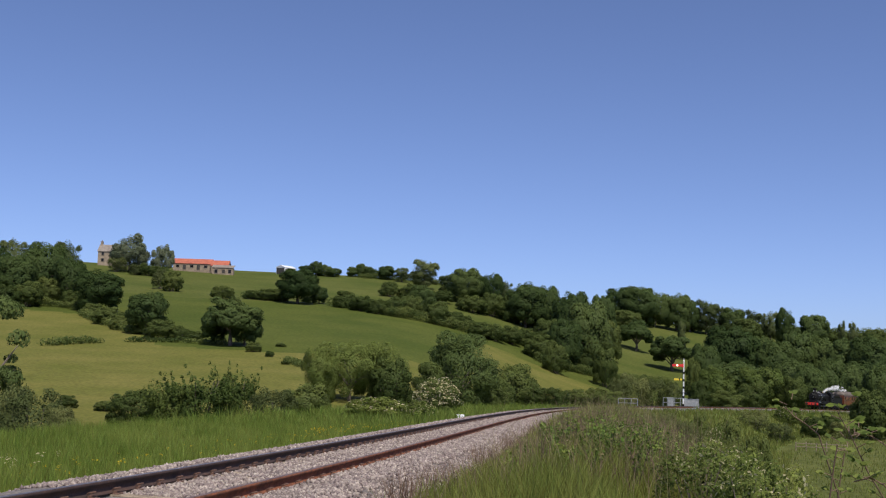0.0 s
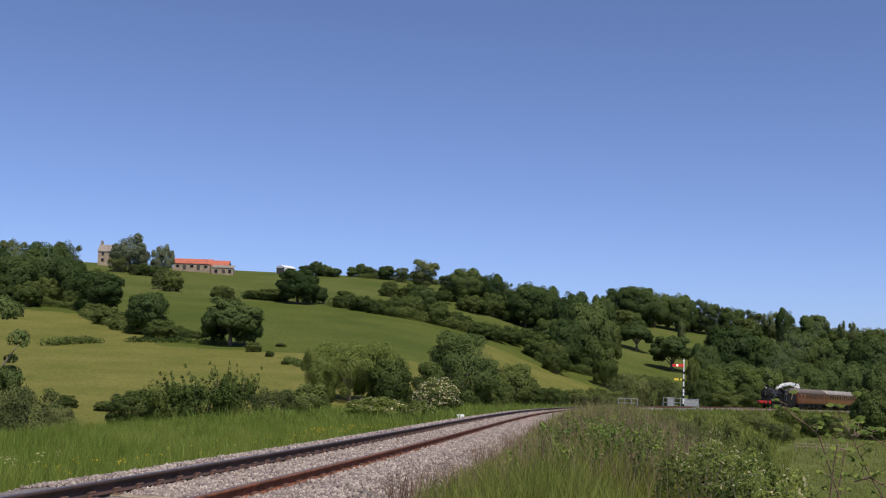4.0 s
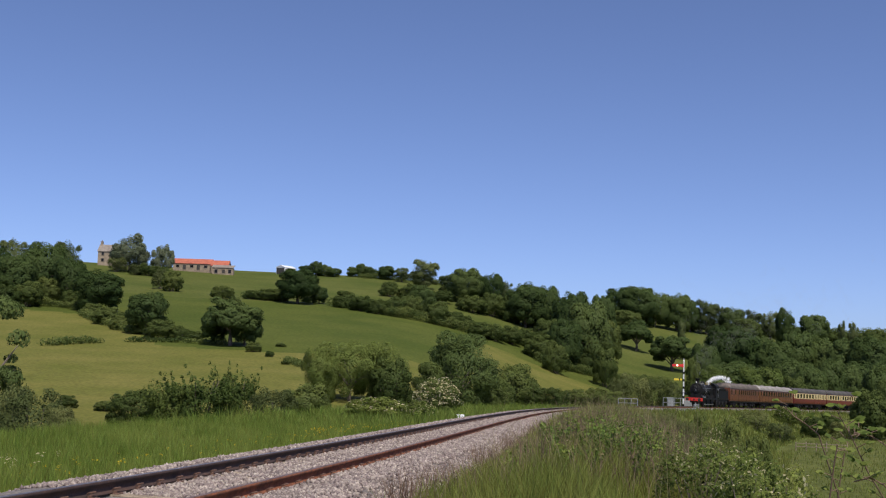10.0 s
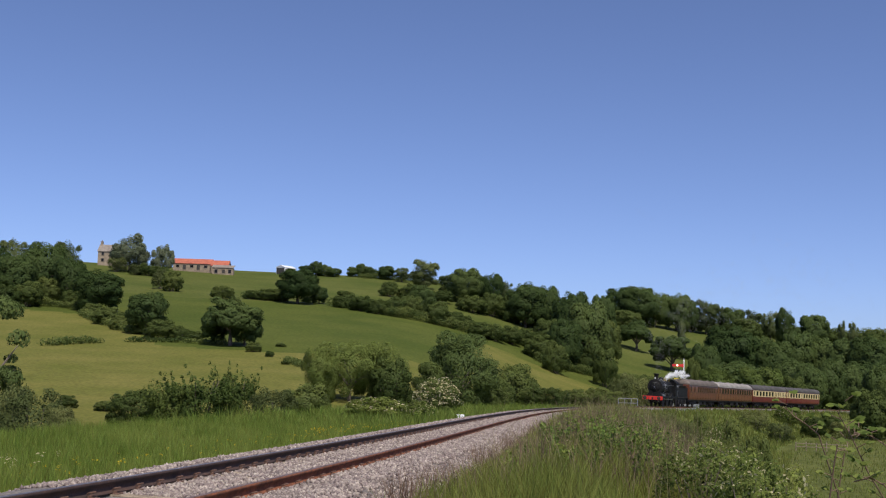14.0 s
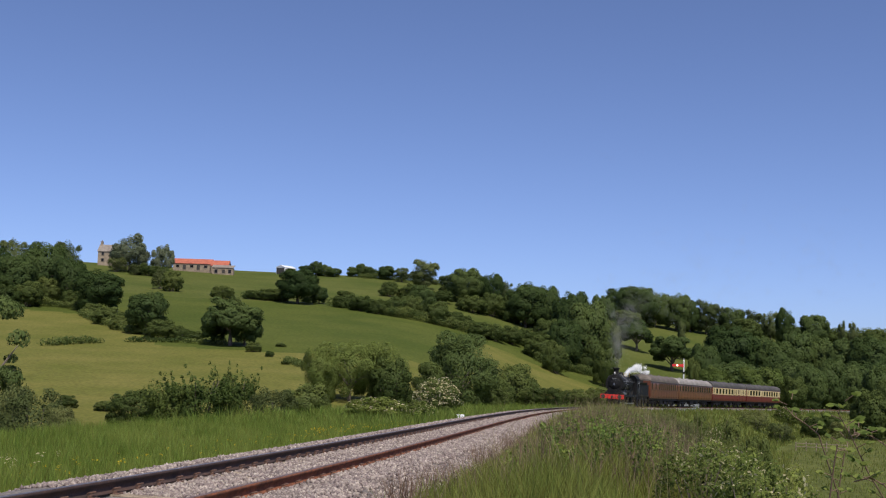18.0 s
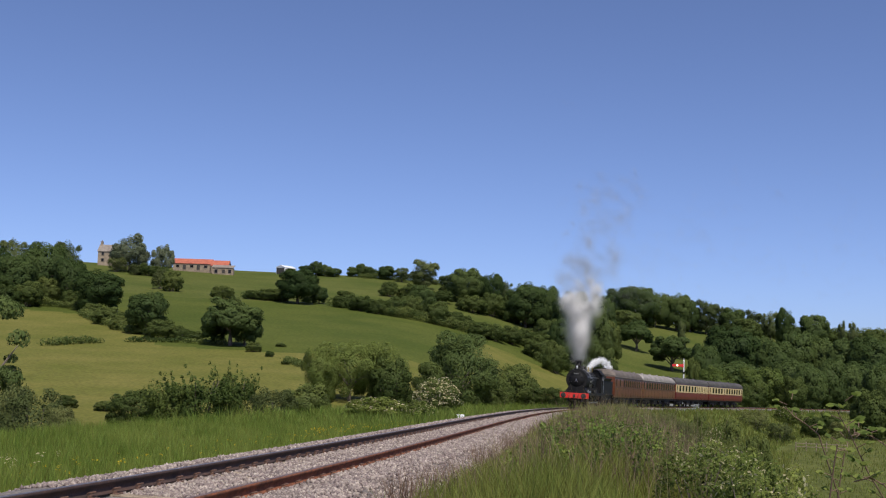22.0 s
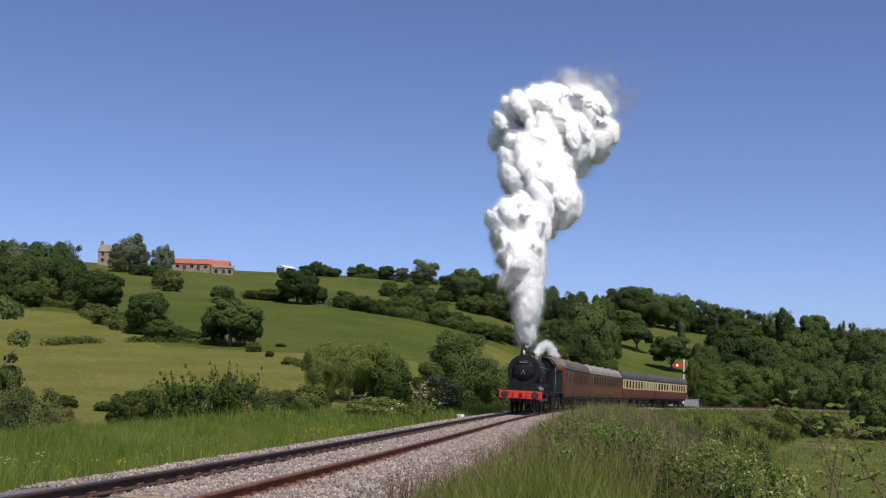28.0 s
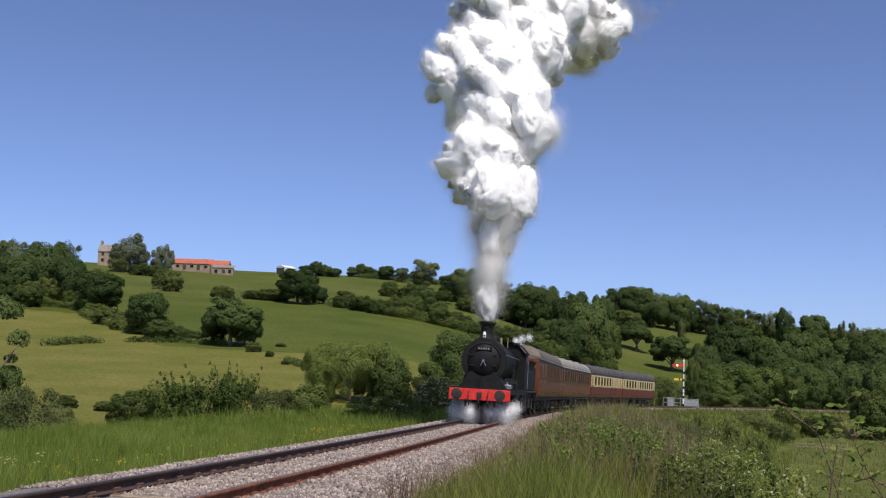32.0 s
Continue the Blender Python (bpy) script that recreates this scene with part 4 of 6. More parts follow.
    def railing(s, off, length, high, turn, lift):
        r = tagged(empty("railing"), "pale painted tubular steel railing", "railing", "lineside railings")
        n = max(3, int(length / 0.75) + 1)
        for i in range(n):
            bm = fresh()
            rod(bm, (i * length / (n - 1), 0, -0.3), (i * length / (n - 1), 0, high), 0.04, n=8)
            part("post", bm, M_GREY, r)
        for z in (high, high * 0.5):
            bm = fresh()
            rod(bm, (0, 0, z), (length, 0, z), 0.035, n=8)
            part("bar", bm, M_GREY, r)
        stand_by(r, s, off, lift, turn)

    railing(135, -4.0, 2.4, 1.1, 22, -0.25)
    railing(164, -5.4, 3.4, 1.35, 24, -0.25)
    railing(146, 3.3, 3.2, 0.9, 90, -0.5)
    walkway = tagged(empty("concrete_troughing"), "pale concrete cable trough beside the ballast", "trough")
    for i in range(12):
        bm = fresh()
        box(bm, -0.25, 0.25, i * 1.0, i * 1.0 + 0.97, 0.0, 0.22, 0.01)
        part("lid", bm, M_GREY, walkway)
    stand_by(walkway, 138, 3.0, -0.5)
    mile = tagged(empty("white_marker_stone"), "small white painted marker stone in the grass", "marker")
    bm = fresh()
    box(bm, -0.22, 0.22, -0.12, 0.12, 0.0, 0.28, 0.05)
    part("stone", bm, M_WHITE, mile)
    stand_by(mile, 55.5, -3.3, -0.45, 20)
    gate = tagged(empty("field_fence"), "weathered grey post and rail field fence", "fence")
    for i in range(6):
        bm = fresh()
        box(bm, i * 1.1 - 0.05, i * 1.1 + 0.05, -0.05, 0.05, -0.2, 0.95 + 0.1 * (i % 2), 0.01)
        part("post", bm, M_SLEEPER, gate)
    for z in (0.45, 0.8):
        bm = fresh()
        box(bm, 0, 5.5, -0.09, -0.055, z, z + 0.06)
        part("rail", bm, M_SLEEPER, gate)
    gate.matrix_basis = pose(40.0, 128.0, float(land(40.0, 128.0)[0]), 0, 0, -8)


build_signal()


# ---- the train: built with its front at y = 0, running back along +y, rail tops at z = 0 ----
def wheelset(name, r, parent, y, spokes=0, half=0.72):
    bm = fresh()
    for sx in (-1, 1):
        m = pose(sx * half, 0, 0) @ ACROSS
        rim = [(r * 0.86, -0.065), (r, -0.06), (r + 0.012, -0.05), (r, 0.07), (r * 0.86, 0.07)]
        if spokes:
            turned(bm, [(r * 0.84, -0.06), (r, -0.06), (r, 0.065), (r * 0.84, 0.065)], m, 28)
            turned(bm, [(0.16, -0.09), (0.16, 0.09)], m, 14)
            for i in range(spokes):
                a = 2 * math.pi * i / spokes
                rod(bm, (sx * half, 0.14 * math.cos(a), 0.14 * math.sin(a)), (sx * half, r * 0.87 * math.cos(a), r * 0.87 * math.sin(a)), 0.035, 0.028, 6)
        else:
            turned(bm, rim, m, 24)
            turned(bm, [(0.12, -0.1), (0.12, 0.1)], m, 12)
    rod(bm, (-half, 0, 0), (half, 0, 0), 0.08, n=10)
    ob = part(name, bm, M_IRON, parent)
    ob.matrix_basis = pose(0, y, r)
    return ob


def buffers(parent, y, out, z=1.05, gap=0.865):
    """A pair of buffers; out is -1 at the front, 1 at the back."""
    for sx in (-1, 1):
        bm = fresh()
        turned(bm, [(0.13, 0), (0.13, 0.03), (0.10, 0.05), (0.085, 0.32), (0.06, 0.33), (0.06, 0.46)], pose(sx * gap, y, z, -90 * out, 0, 0), 16)
        b = part("buffer", bm, M_BLACK, parent)
        bm = fresh()
        turned(bm, [(0.10, 0.44), (0.22, 0.46), (0.22, 0.485), (0.12, 0.505)], pose(sx * gap, y, z, -90 * out, 0, 0), 20)
        part("head", bm, M_IRON, b)


TURNING = []  # wheel pairs: object, radius, y on its vehicle
RODS = []
VEHICLES = []  # object, distance of its front behind the beam, the two bearing points


def build_loco():
    loco = tagged(empty("steam_locomotive"), "black six-wheeled steam locomotive with red buffer beam", "locomotive")
    VEHICLES.append((loco, 0.0, 2.6, 7.6))
    bm = fresh()
    box(bm, -1.24, 1.24, 0.0, 0.09, 0.83, 1.28, 0.012)
    part("buffer_beam", bm, M_RED, loco, "bright red buffer beam")
    buffers(loco, 0.0, -1)
    bm = fresh()
    box(bm, -0.1, 0.1, -0.05, 0.0, 0.92, 1.16, 0.02)
    rod(bm, (0, -0.02, 1.04), (0, -0.22, 1.06), 0.035, n=8)
    rod(bm, (0, -0.22, 1.06), (0, -0.24, 0.72), 0.03, n=8)
    rod(bm, (0, -0.24, 0.72), (0, -0.12, 0.52), 0.03, n=8)
    part("coupling", bm, M_IRON, loco)
    for x, zt in ((-0.42, 0.62), (0.36, 0.55)):
        bm = fresh()
        pts = [(x, -0.05, 1.2), (x, -0.16, 1.1), (x, -0.2, 0.85), (x + 0.03, -0.15, zt)]
        for p, q in zip(pts, pts[1:]):
            rod(bm, p, q, 0.022, n=8)
        part("brake_hose", bm, M_IRON, loco)
    bm = fresh()
    box(bm, -1.22, 1.22, 0.09, 8.9, 1.26, 1.33, 0.01)
    box(bm, -1.22, -1.17, 0.09, 8.9, 1.10, 1.26)
    box(bm, 1.17, 1.22, 0.09, 8.9, 1.10, 1.26)
    part("running_plate", bm, M_BLACK, loco)
    bm = fresh()
    for x in (-0.6, 0.56):
        box(bm, x, x + 0.04, 0.09, 9.0, 0.55, 1.28)
    box(bm, -0.6, 0.6, 1.2, 3.2, 0.62, 1.9, 0.05)
    part("frames", bm, M_IRON, loco)
    # apron and saddle under the smokebox
    bm = fresh()
    sec = [(-0.98, 1.33), (0.98, 1.33), (0.72, 1.75), (0.55, 2.0), (-0.55, 2.0), (-0.72, 1.75)]
    loft(bm, sec, 0.95, 2.9)
    part("saddle", bm, M_SOOT, loco)
    # smokebox, boiler, firebox about the axis z = 2.44
    zc = 2.44
    at = pose(0, 0, zc) @ ALONG
    bm = fresh()
    turned(bm, [(0.80, 1.02), (0.93, 1.03), (0.945, 1.06), (0.945, 2.75), (0.90, 2.76)], at, 40)
    part("smokebox", bm, M_SOOT, loco, sleek=False)
    bm = fresh()
    turned(bm, [(0.02, 0.80), (0.25, 0.82), (0.48, 0.88), (0.62, 0.95), (0.68, 1.0), (0.70, 1.03)], at, 36)
    door = part("smokebox_door", bm, M_BLACK, loco, "domed black smokebox door", sleek=True)
    bm = fresh()
    for dz in (-0.2, 0.22):
        box(bm, -0.60, 0.52, 0.86, 0.93, zc + dz - 0.03, zc + dz + 0.03, 0.008)
    part("hinge_strap", bm, M_BLACK, door)
    bm = fresh()
    rod(bm, (0, 0.80, zc), (0, 0.70, zc), 0.05, n=10)
    rod(bm, (0, 0.71, zc), (0.12, 0.71, zc - 0.2), 0.018, n=6)
    rod(bm, (0, 0.73, zc), (-0.10, 0.73, zc - 0.21), 0.018, n=6)
    part("dart_handle", bm, M_STEEL, door, "bright steel door handle")
    bm = fresh()
    box(bm, -0.33, 0.33, 0.84, 0.90, zc + 0.42, zc + 0.58, 0.01)
    plate = part("number_plate", bm, M_BLACK, door)
    bm = fresh()
    for i in range(5):
        box(bm, -0.24 + i * 0.10, -0.18 + i * 0.10, 0.832, 0.85, zc + 0.46, zc + 0.54)
    part("plate_bars", bm, M_PLATE, plate, "pale plain bars on the plate")
    bm = fresh()
    pts = [(0.75 * math.cos(a), 0.98, zc + 0.75 * math.sin(a)) for a in np.linspace(math.radians(20), math.radians(160), 12)]
    for p, q in zip(pts, pts[1:]):
        rod(bm, p, q, 0.015, n=6)
    part("handrail", bm, M_IRON, loco)
    bm = fresh()
    turned(bm, [(0.84, 2.75), (0.84, 6.3), (0.80, 6.31)], at, 40)
    part("boiler", bm, M_BLACK, loco, sleek=False)
    for y in (3.0, 4.1, 5.2, 6.2):
        bm = fresh()
        turned(bm, [(0.855, y - 0.03), (0.855, y + 0.03)], at, 40)
        part("boiler_band", bm, M_BLACK, loco)
    bm = fresh()
    arch = [(0.82 * math.cos(a), zc + 0.84 * math.sin(a)) for a in np.linspace(0, math.pi, 16)]
    loft(bm, [(0.74, 1.33)] + arch + [(-0.74, 1.33)], 6.2, 8.0)
    part("firebox", bm, M_BLACK, loco)
    bm = fresh()
    turned(bm, [(0.40, 3.24), (0.37, 3.36), (0.30, 3.45), (0.265, 3.58), (0.265, 3.88), (0.31, 3.96), (0.36, 4.03), (0.36, 4.10), (0.25, 4.11), (0.22, 3.7)], pose(0, 1.65, 0), 28)
    part("chimney", bm, M_SOOT, loco, sleek=True)
    bm = fresh()
    turned(bm, [(0.42, 3.16), (0.34, 3.26), (0.31, 3.42), (0.28, 3.58), (0.18, 3.70), (0.03, 3.74)], pose(0, 4.4, 0), 28)
    part("dome", bm, M_BLACK, loco, sleek=True)
    bm = fresh()
    box(bm, -0.22, 0.22, 6.6, 7.0, 3.2, 3.36, 0.03)
    for x in (-0.11, 0.11):
        rod(bm, (x, 6.8, 3.3), (x, 6.8, 3.68), 0.07, 0.06, 10)
    part("safety_valve", bm, M_BRASS, loco, "brass safety valves")
    bm = fresh()
    rod(bm, (0.35, 7.6, 3.25), (0.35, 7.6, 3.55), 0.03, n=8)
    turned(bm, [(0.04, 3.55), (0.05, 3.7), (0.02, 3.74)], pose(0.35, 7.6, 0), 10)
    part("whistle", bm, M_BRASS, loco)
    bm = fresh()
    box(bm, 0.78, 1.12, 1.5, 2.3, 1.33, 1.52, 0.03)
    rod(bm, (0.95, 1.6, 1.52), (0.95, 1.6, 1.62), 0.05, n=10)
    part("lubricator", bm, M_STEEL, loco, "grey steel lubricator box")
    # lamps
    for x, y, z in ((-0.05, 1.18, 3.40),):
        bm = fresh()
        box(bm, x - 0.06, x + 0.06, y - 0.06, y + 0.06, z, z + 0.18, 0.012)
        turned(bm, [(0.05, 0), (0.04, 0.05)], pose(x, y, z + 0.18), 12)
        rod(bm, (x - 0.05, y, z + 0.24), (x + 0.05, y, z + 0.24), 0.010, n=6)
        lamp = part("head_lamp", bm, M_WHITE, loco, "white enamelled oil lamp")
        bm = fresh()
        turned(bm, [(0.035, 0), (0.035, 0.03)], pose(x, y - 0.06, z + 0.09, 90, 0, 0), 12)
        part("lens", bm, M_GLASS, lamp)
    for x in (-0.78, 0.78):
        for y, n in ((2.5, 1.45), (4.95, 1.45), (7.4, 1.4)):
            bm = fresh()
            arch = [(y + 0.80 * math.cos(a), 1.0 + 0.80 * math.sin(a)) for a in np.linspace(math.radians(24), math.radians(156), 14)]
            a = [bm.verts.new((x - 0.17, yy, zz)) for yy, zz in arch]
            b = [bm.verts.new((x + 0.17, yy, zz)) for yy, zz in arch]
            for i in range(13):
                bm.faces.new((a[i], a[i + 1], b[i + 1], b[i]))
            bm.faces.new(a[::-1])
            bm.faces.new(b)
            part("splasher", bm, M_BLACK, loco)
        bm = fresh()
        rod(bm, (x * 1.18, 1.2, zc + 0.28), (x * 1.18, 7.8, zc + 0.28), 0.02, n=6)
        part("handrail", bm, M_STEEL, loco)
        bm = fresh()
        box(bm, x * 1.36 - 0.12, x * 1.36 + 0.12, 3.55, 4.1, 1.33, 1.62, 0.03)
        part("sand_box", bm, M_BLACK, loco)
        bm = fresh()
        for z in (0.45, 0.8):
            box(bm, x * 1.5 - 0.12, x * 1.5 + 0.12, 8.3, 8.62, z, z + 0.03)
        box(bm, x * 1.5 - 0.02, x * 1.5 + 0.02, 8.3, 8.62, 0.45, 1.28)
        part("footstep", bm, M_IRON, loco)
    # cab: front, two sides with a cut-out, arched roof
    bm = fresh()
    sec = [(-1.18, 1.33), (1.18, 1.33), (1.18, 3.05), (0.85, 3.42), (0.0, 3.58), (-0.85, 3.42), (-1.18, 3.05)]
    loft(bm, sec, 7.9, 7.96)
    front = part("cab_front", bm, M_BLACK, loco)
    for x in (-0.72, 0.72):
        bm = fresh()
        turned(bm, [(0.24, 0), (0.24, 0.03), (0.20, 0.035)], pose(x, 7.9, 3.02, 90, 0, 0), 20)
        w = part("spectacle", bm, M_BLACK, front)
        bm = fresh()
        turned(bm, [(0.20, 0.03), (0.19, 0.04)], pose(x, 7.9, 3.02, 90, 0, 0), 20)
        part("pane", bm, M_GLASS, w)
    for sx in (-1, 1):
        bm = fresh()
        box(bm, sx * 1.2 - 0.02, sx * 1.2 + 0.02, 7.9, 8.45, 1.33, 3.06)
        box(bm, sx * 1.2 - 0.02, sx * 1.2 + 0.02, 8.45, 9.25, 1.33, 2.15)
        box(bm, sx * 1.2 - 0.02, sx * 1.2 + 0.02, 8.45, 9.35, 2.88, 3.06)
        side = part("cab_side", bm, M_BLACK, loco)
        bm = fresh()
        rod(bm, (sx * 1.24, 9.2, 1.4), (sx * 1.24, 9.2, 2.7), 0.018, n=6)
        part("grab_rail", bm, M_STEEL, side)
    bm = fresh()
    arc = [(1.28, 3.02), (0.95, 3.36), (0.5, 3.54), (0, 3.6), (-0.5, 3.54), (-0.95, 3.36), (-1.28, 3.02)]
    loft(bm, arc + [(x, z + 0.05) for x, z in arc[::-1]], 7.75, 9.5)
    part("cab_roof", bm, M_SOOT, loco)
    for y in (2.5, 4.95, 7.4):
        TURNING.append((wheelset("wheelset", 0.70, loco, y, 14), 0.70, y))
    for sx, ph in ((-1, 0.0), (1, math.pi / 2)):
        bm = fresh()
        box(bm, sx * 0.93 - 0.03, sx * 0.93 + 0.03, 2.35, 7.55, -0.055, 0.055, 0.015)
        for y in (2.5, 4.95, 7.4):
            rod(bm, (sx * 0.88, y, 0), (sx * 0.98, y, 0), 0.11, n=14)
        RODS.append((part("coupling_rod", bm, M_STEEL, loco, "steel coupling rod"), ph))

    tender = tagged(empty("tender"), "black six-wheeled tender loaded with coal", "tender")
    VEHICLES.append((tender, 9.35, 1.2, 5.2))
    bm = fresh()
    box(bm, -1.2, 1.2, 0.15, 6.3, 1.22, 1.30, 0.01)
    box(bm, -1.0, 1.0, 0.15, 6.3, 0.75, 1.22)
    part("frame", bm, M_IRON, tender)
    bm = fresh()
    box(bm, -1.16, 1.16, 0.45, 6.15, 1.30, 2.55, 0.05)
    part("tank", bm, M_BLACK, tender)
    for sx in (-1, 1):
        bm = fresh()
        loft(bm, [(sx * 1.14, 2.5), (sx * 1.20, 2.62), (sx * 1.30, 2.78), (sx * 1.27, 2.80), (sx * 1.16, 2.64), (sx * 1.10, 2.5)], 0.6, 4.6)
        part("coping", bm, M_BLACK, tender)
        for y in (1.15, 3.15, 5.15):
            bm = fresh()
            box(bm, sx * 1.03 - 0.08, sx * 1.03 + 0.08, y - 0.16, y + 0.16, 0.42, 0.8, 0.03)
            part("axle_box", bm, M_IRON, tender)
            bm = fresh()
            for k in range(4):
                box(bm, sx * 1.05 - 0.05, sx * 1.05 + 0.05, y - 0.5 + k * 0.08, y + 0.5 - k * 0.08, 0.9 - k * 0.045, 0.935 - k * 0.045)
            part("leaf_spring", bm, M_IRON, tender)
    rng = np.random.default_rng(9)
    bm = fresh()
    for i in range(240):
        x, y = rng.uniform(-1.0, 1.0), rng.uniform(0.7, 4.6)
        z = 2.55 + 0.35 * math.exp(-(x / 0.8) ** 2) * (1 - abs(y - 2.4) / 3.2) + rng.uniform(-0.05, 0.08)
        bmesh.ops.create_icosphere(bm, subdivisions=1, radius=rng.uniform(0.07, 0.17), matrix=pose(x, y, z, rng.uniform(0, 360), rng.uniform(0, 360), 0))
    part("coal_load", bm, M_COAL, tender, "heaped black coal")
    bm = fresh()
    box(bm, -1.24, 1.24, 6.25, 6.33, 0.85, 1.28, 0.01)
    part("rear_beam", bm, M_BLACK, tender)
    for y in (1.15, 3.15, 5.15):
        TURNING.append((wheelset("wheelset", 0.57, tender, y, 10), 0.57, y))


def coach_shell(bm, length, width, floor, eaves, crown, mode, dome=0.0):
    """mode side: the body below the eaves. mode roof: the arched roof."""
    hw = width / 2
    if mode == "side":
        sec = [(-hw + 0.06, floor), (hw - 0.06, floor), (hw, floor + 0.3), (hw, eaves - 0.35), (hw - 0.05, eaves), (-hw + 0.05, eaves), (-hw, eaves - 0.35), (-hw, floor + 0.3)]
        return loft(bm, sec, 0, length)
    ang = np.linspace(0, math.pi, 17)
    stations = [(0.0, 0.30), (0.15, 0.62), (0.4, 0.86), (0.8, 1.0), (length - 0.8, 1.0), (length - 0.4, 0.86), (length - 0.15, 0.62), (length, 0.30)] if dome else [(-0.05, 1.0), (length + 0.05, 1.0)]
    rings = []
    for y, k in stations:
        ring = []
        for a in ang:
            x = (hw + 0.02) * math.copysign(abs(math.cos(a)) ** 0.72, math.cos(a))
            z = eaves + (crown - eaves) * math.sin(a) ** 0.9 * k
            ring.append(bm.verts.new((x, y, z)))
        rings.append(ring)
    for p, q in zip(rings, rings[1:]):
        for i in range(16):
            bm.faces.new((p[i], p[i + 1], q[i + 1], q[i]))
    bm.faces.new(rings[0][::-1])
    bm.faces.new(rings[-1])
    for p, q in zip(rings, rings[1:]):
        bm.faces.new((p[0], q[0], q[16], p[16]))
    return bm


WINDOW_PARTS = {}


def coach_window(coach, sx, y, w, z0, z1, hw, skin, name="window"):
    """A framed pane; alike ones share their meshes. skin: the frame's material."""
    key = (round(w, 2), round(z0, 2), round(z1, 2), round(hw, 3), skin.name)
    if key not in WINDOW_PARTS:
        bm = fresh()
        t = 0.05
        for a, b, c, d in ((-w / 2, -w / 2 + t, z0, z1), (w / 2 - t, w / 2, z0, z1), (-w / 2 + t, w / 2 - t, z0, z0 + t), (-w / 2 + t, w / 2 - t, z1 - t, z1)):
            box(bm, hw - 0.03, hw + 0.022, a, b, c, d)
        f = part("window", bm, skin)
        bm = fresh()
        box(bm, hw - 0.03, hw + 0.013, -w / 2 + t, w / 2 - t, z0 + t, z1 - t)
        p = part("pane", bm, M_GLASS)
        WINDOW_PARTS[key] = (f.data, p.data)
        bpy.data.objects.remove(f)
        bpy.data.objects.remove(p)
    f, p = WINDOW_PARTS[key]
    o = new(name, f)
    o.parent = coach
    o.matrix_basis = pose(0, y, 0, 0, 0, 0 if sx > 0 else 180)
    g = new("pane", p)
    g.parent = o


def bogie(coach, y, wheelbase):
    b = empty("bogie")
    b.parent = coach
    b.matrix_basis = pose(0, y, 0)
    for sx in (-1, 1):
        bm = fresh()
        box(bm, sx * 1.0 - 0.05, sx * 1.0 + 0.05, -wheelbase / 2 - 0.45, wheelbase / 2 + 0.45, 0.52, 0.72, 0.02)
        for k in (-1, 1):
            box(bm, sx * 1.0 - 0.09, sx * 1.0 + 0.09, k * wheelbase / 2 - 0.15, k * wheelbase / 2 + 0.15, 0.32, 0.66, 0.02)
        box(bm, sx * 1.0 - 0.09, sx * 1.0 + 0.09, -0.4, 0.4, 0.34, 0.5, 0.02)
        part("side_frame", bm, M_IRON, b)
    bm = fresh()
    box(bm, -1.0, 1.0, -0.2, 0.2, 0.55, 0.95)
    part("bolster", bm, M_IRON, b)
    for k in (-1, 1):
        TURNING.append((wheelset("wheelset", 0.457, b, k * wheelbase / 2), 0.457, k * wheelbase / 2))


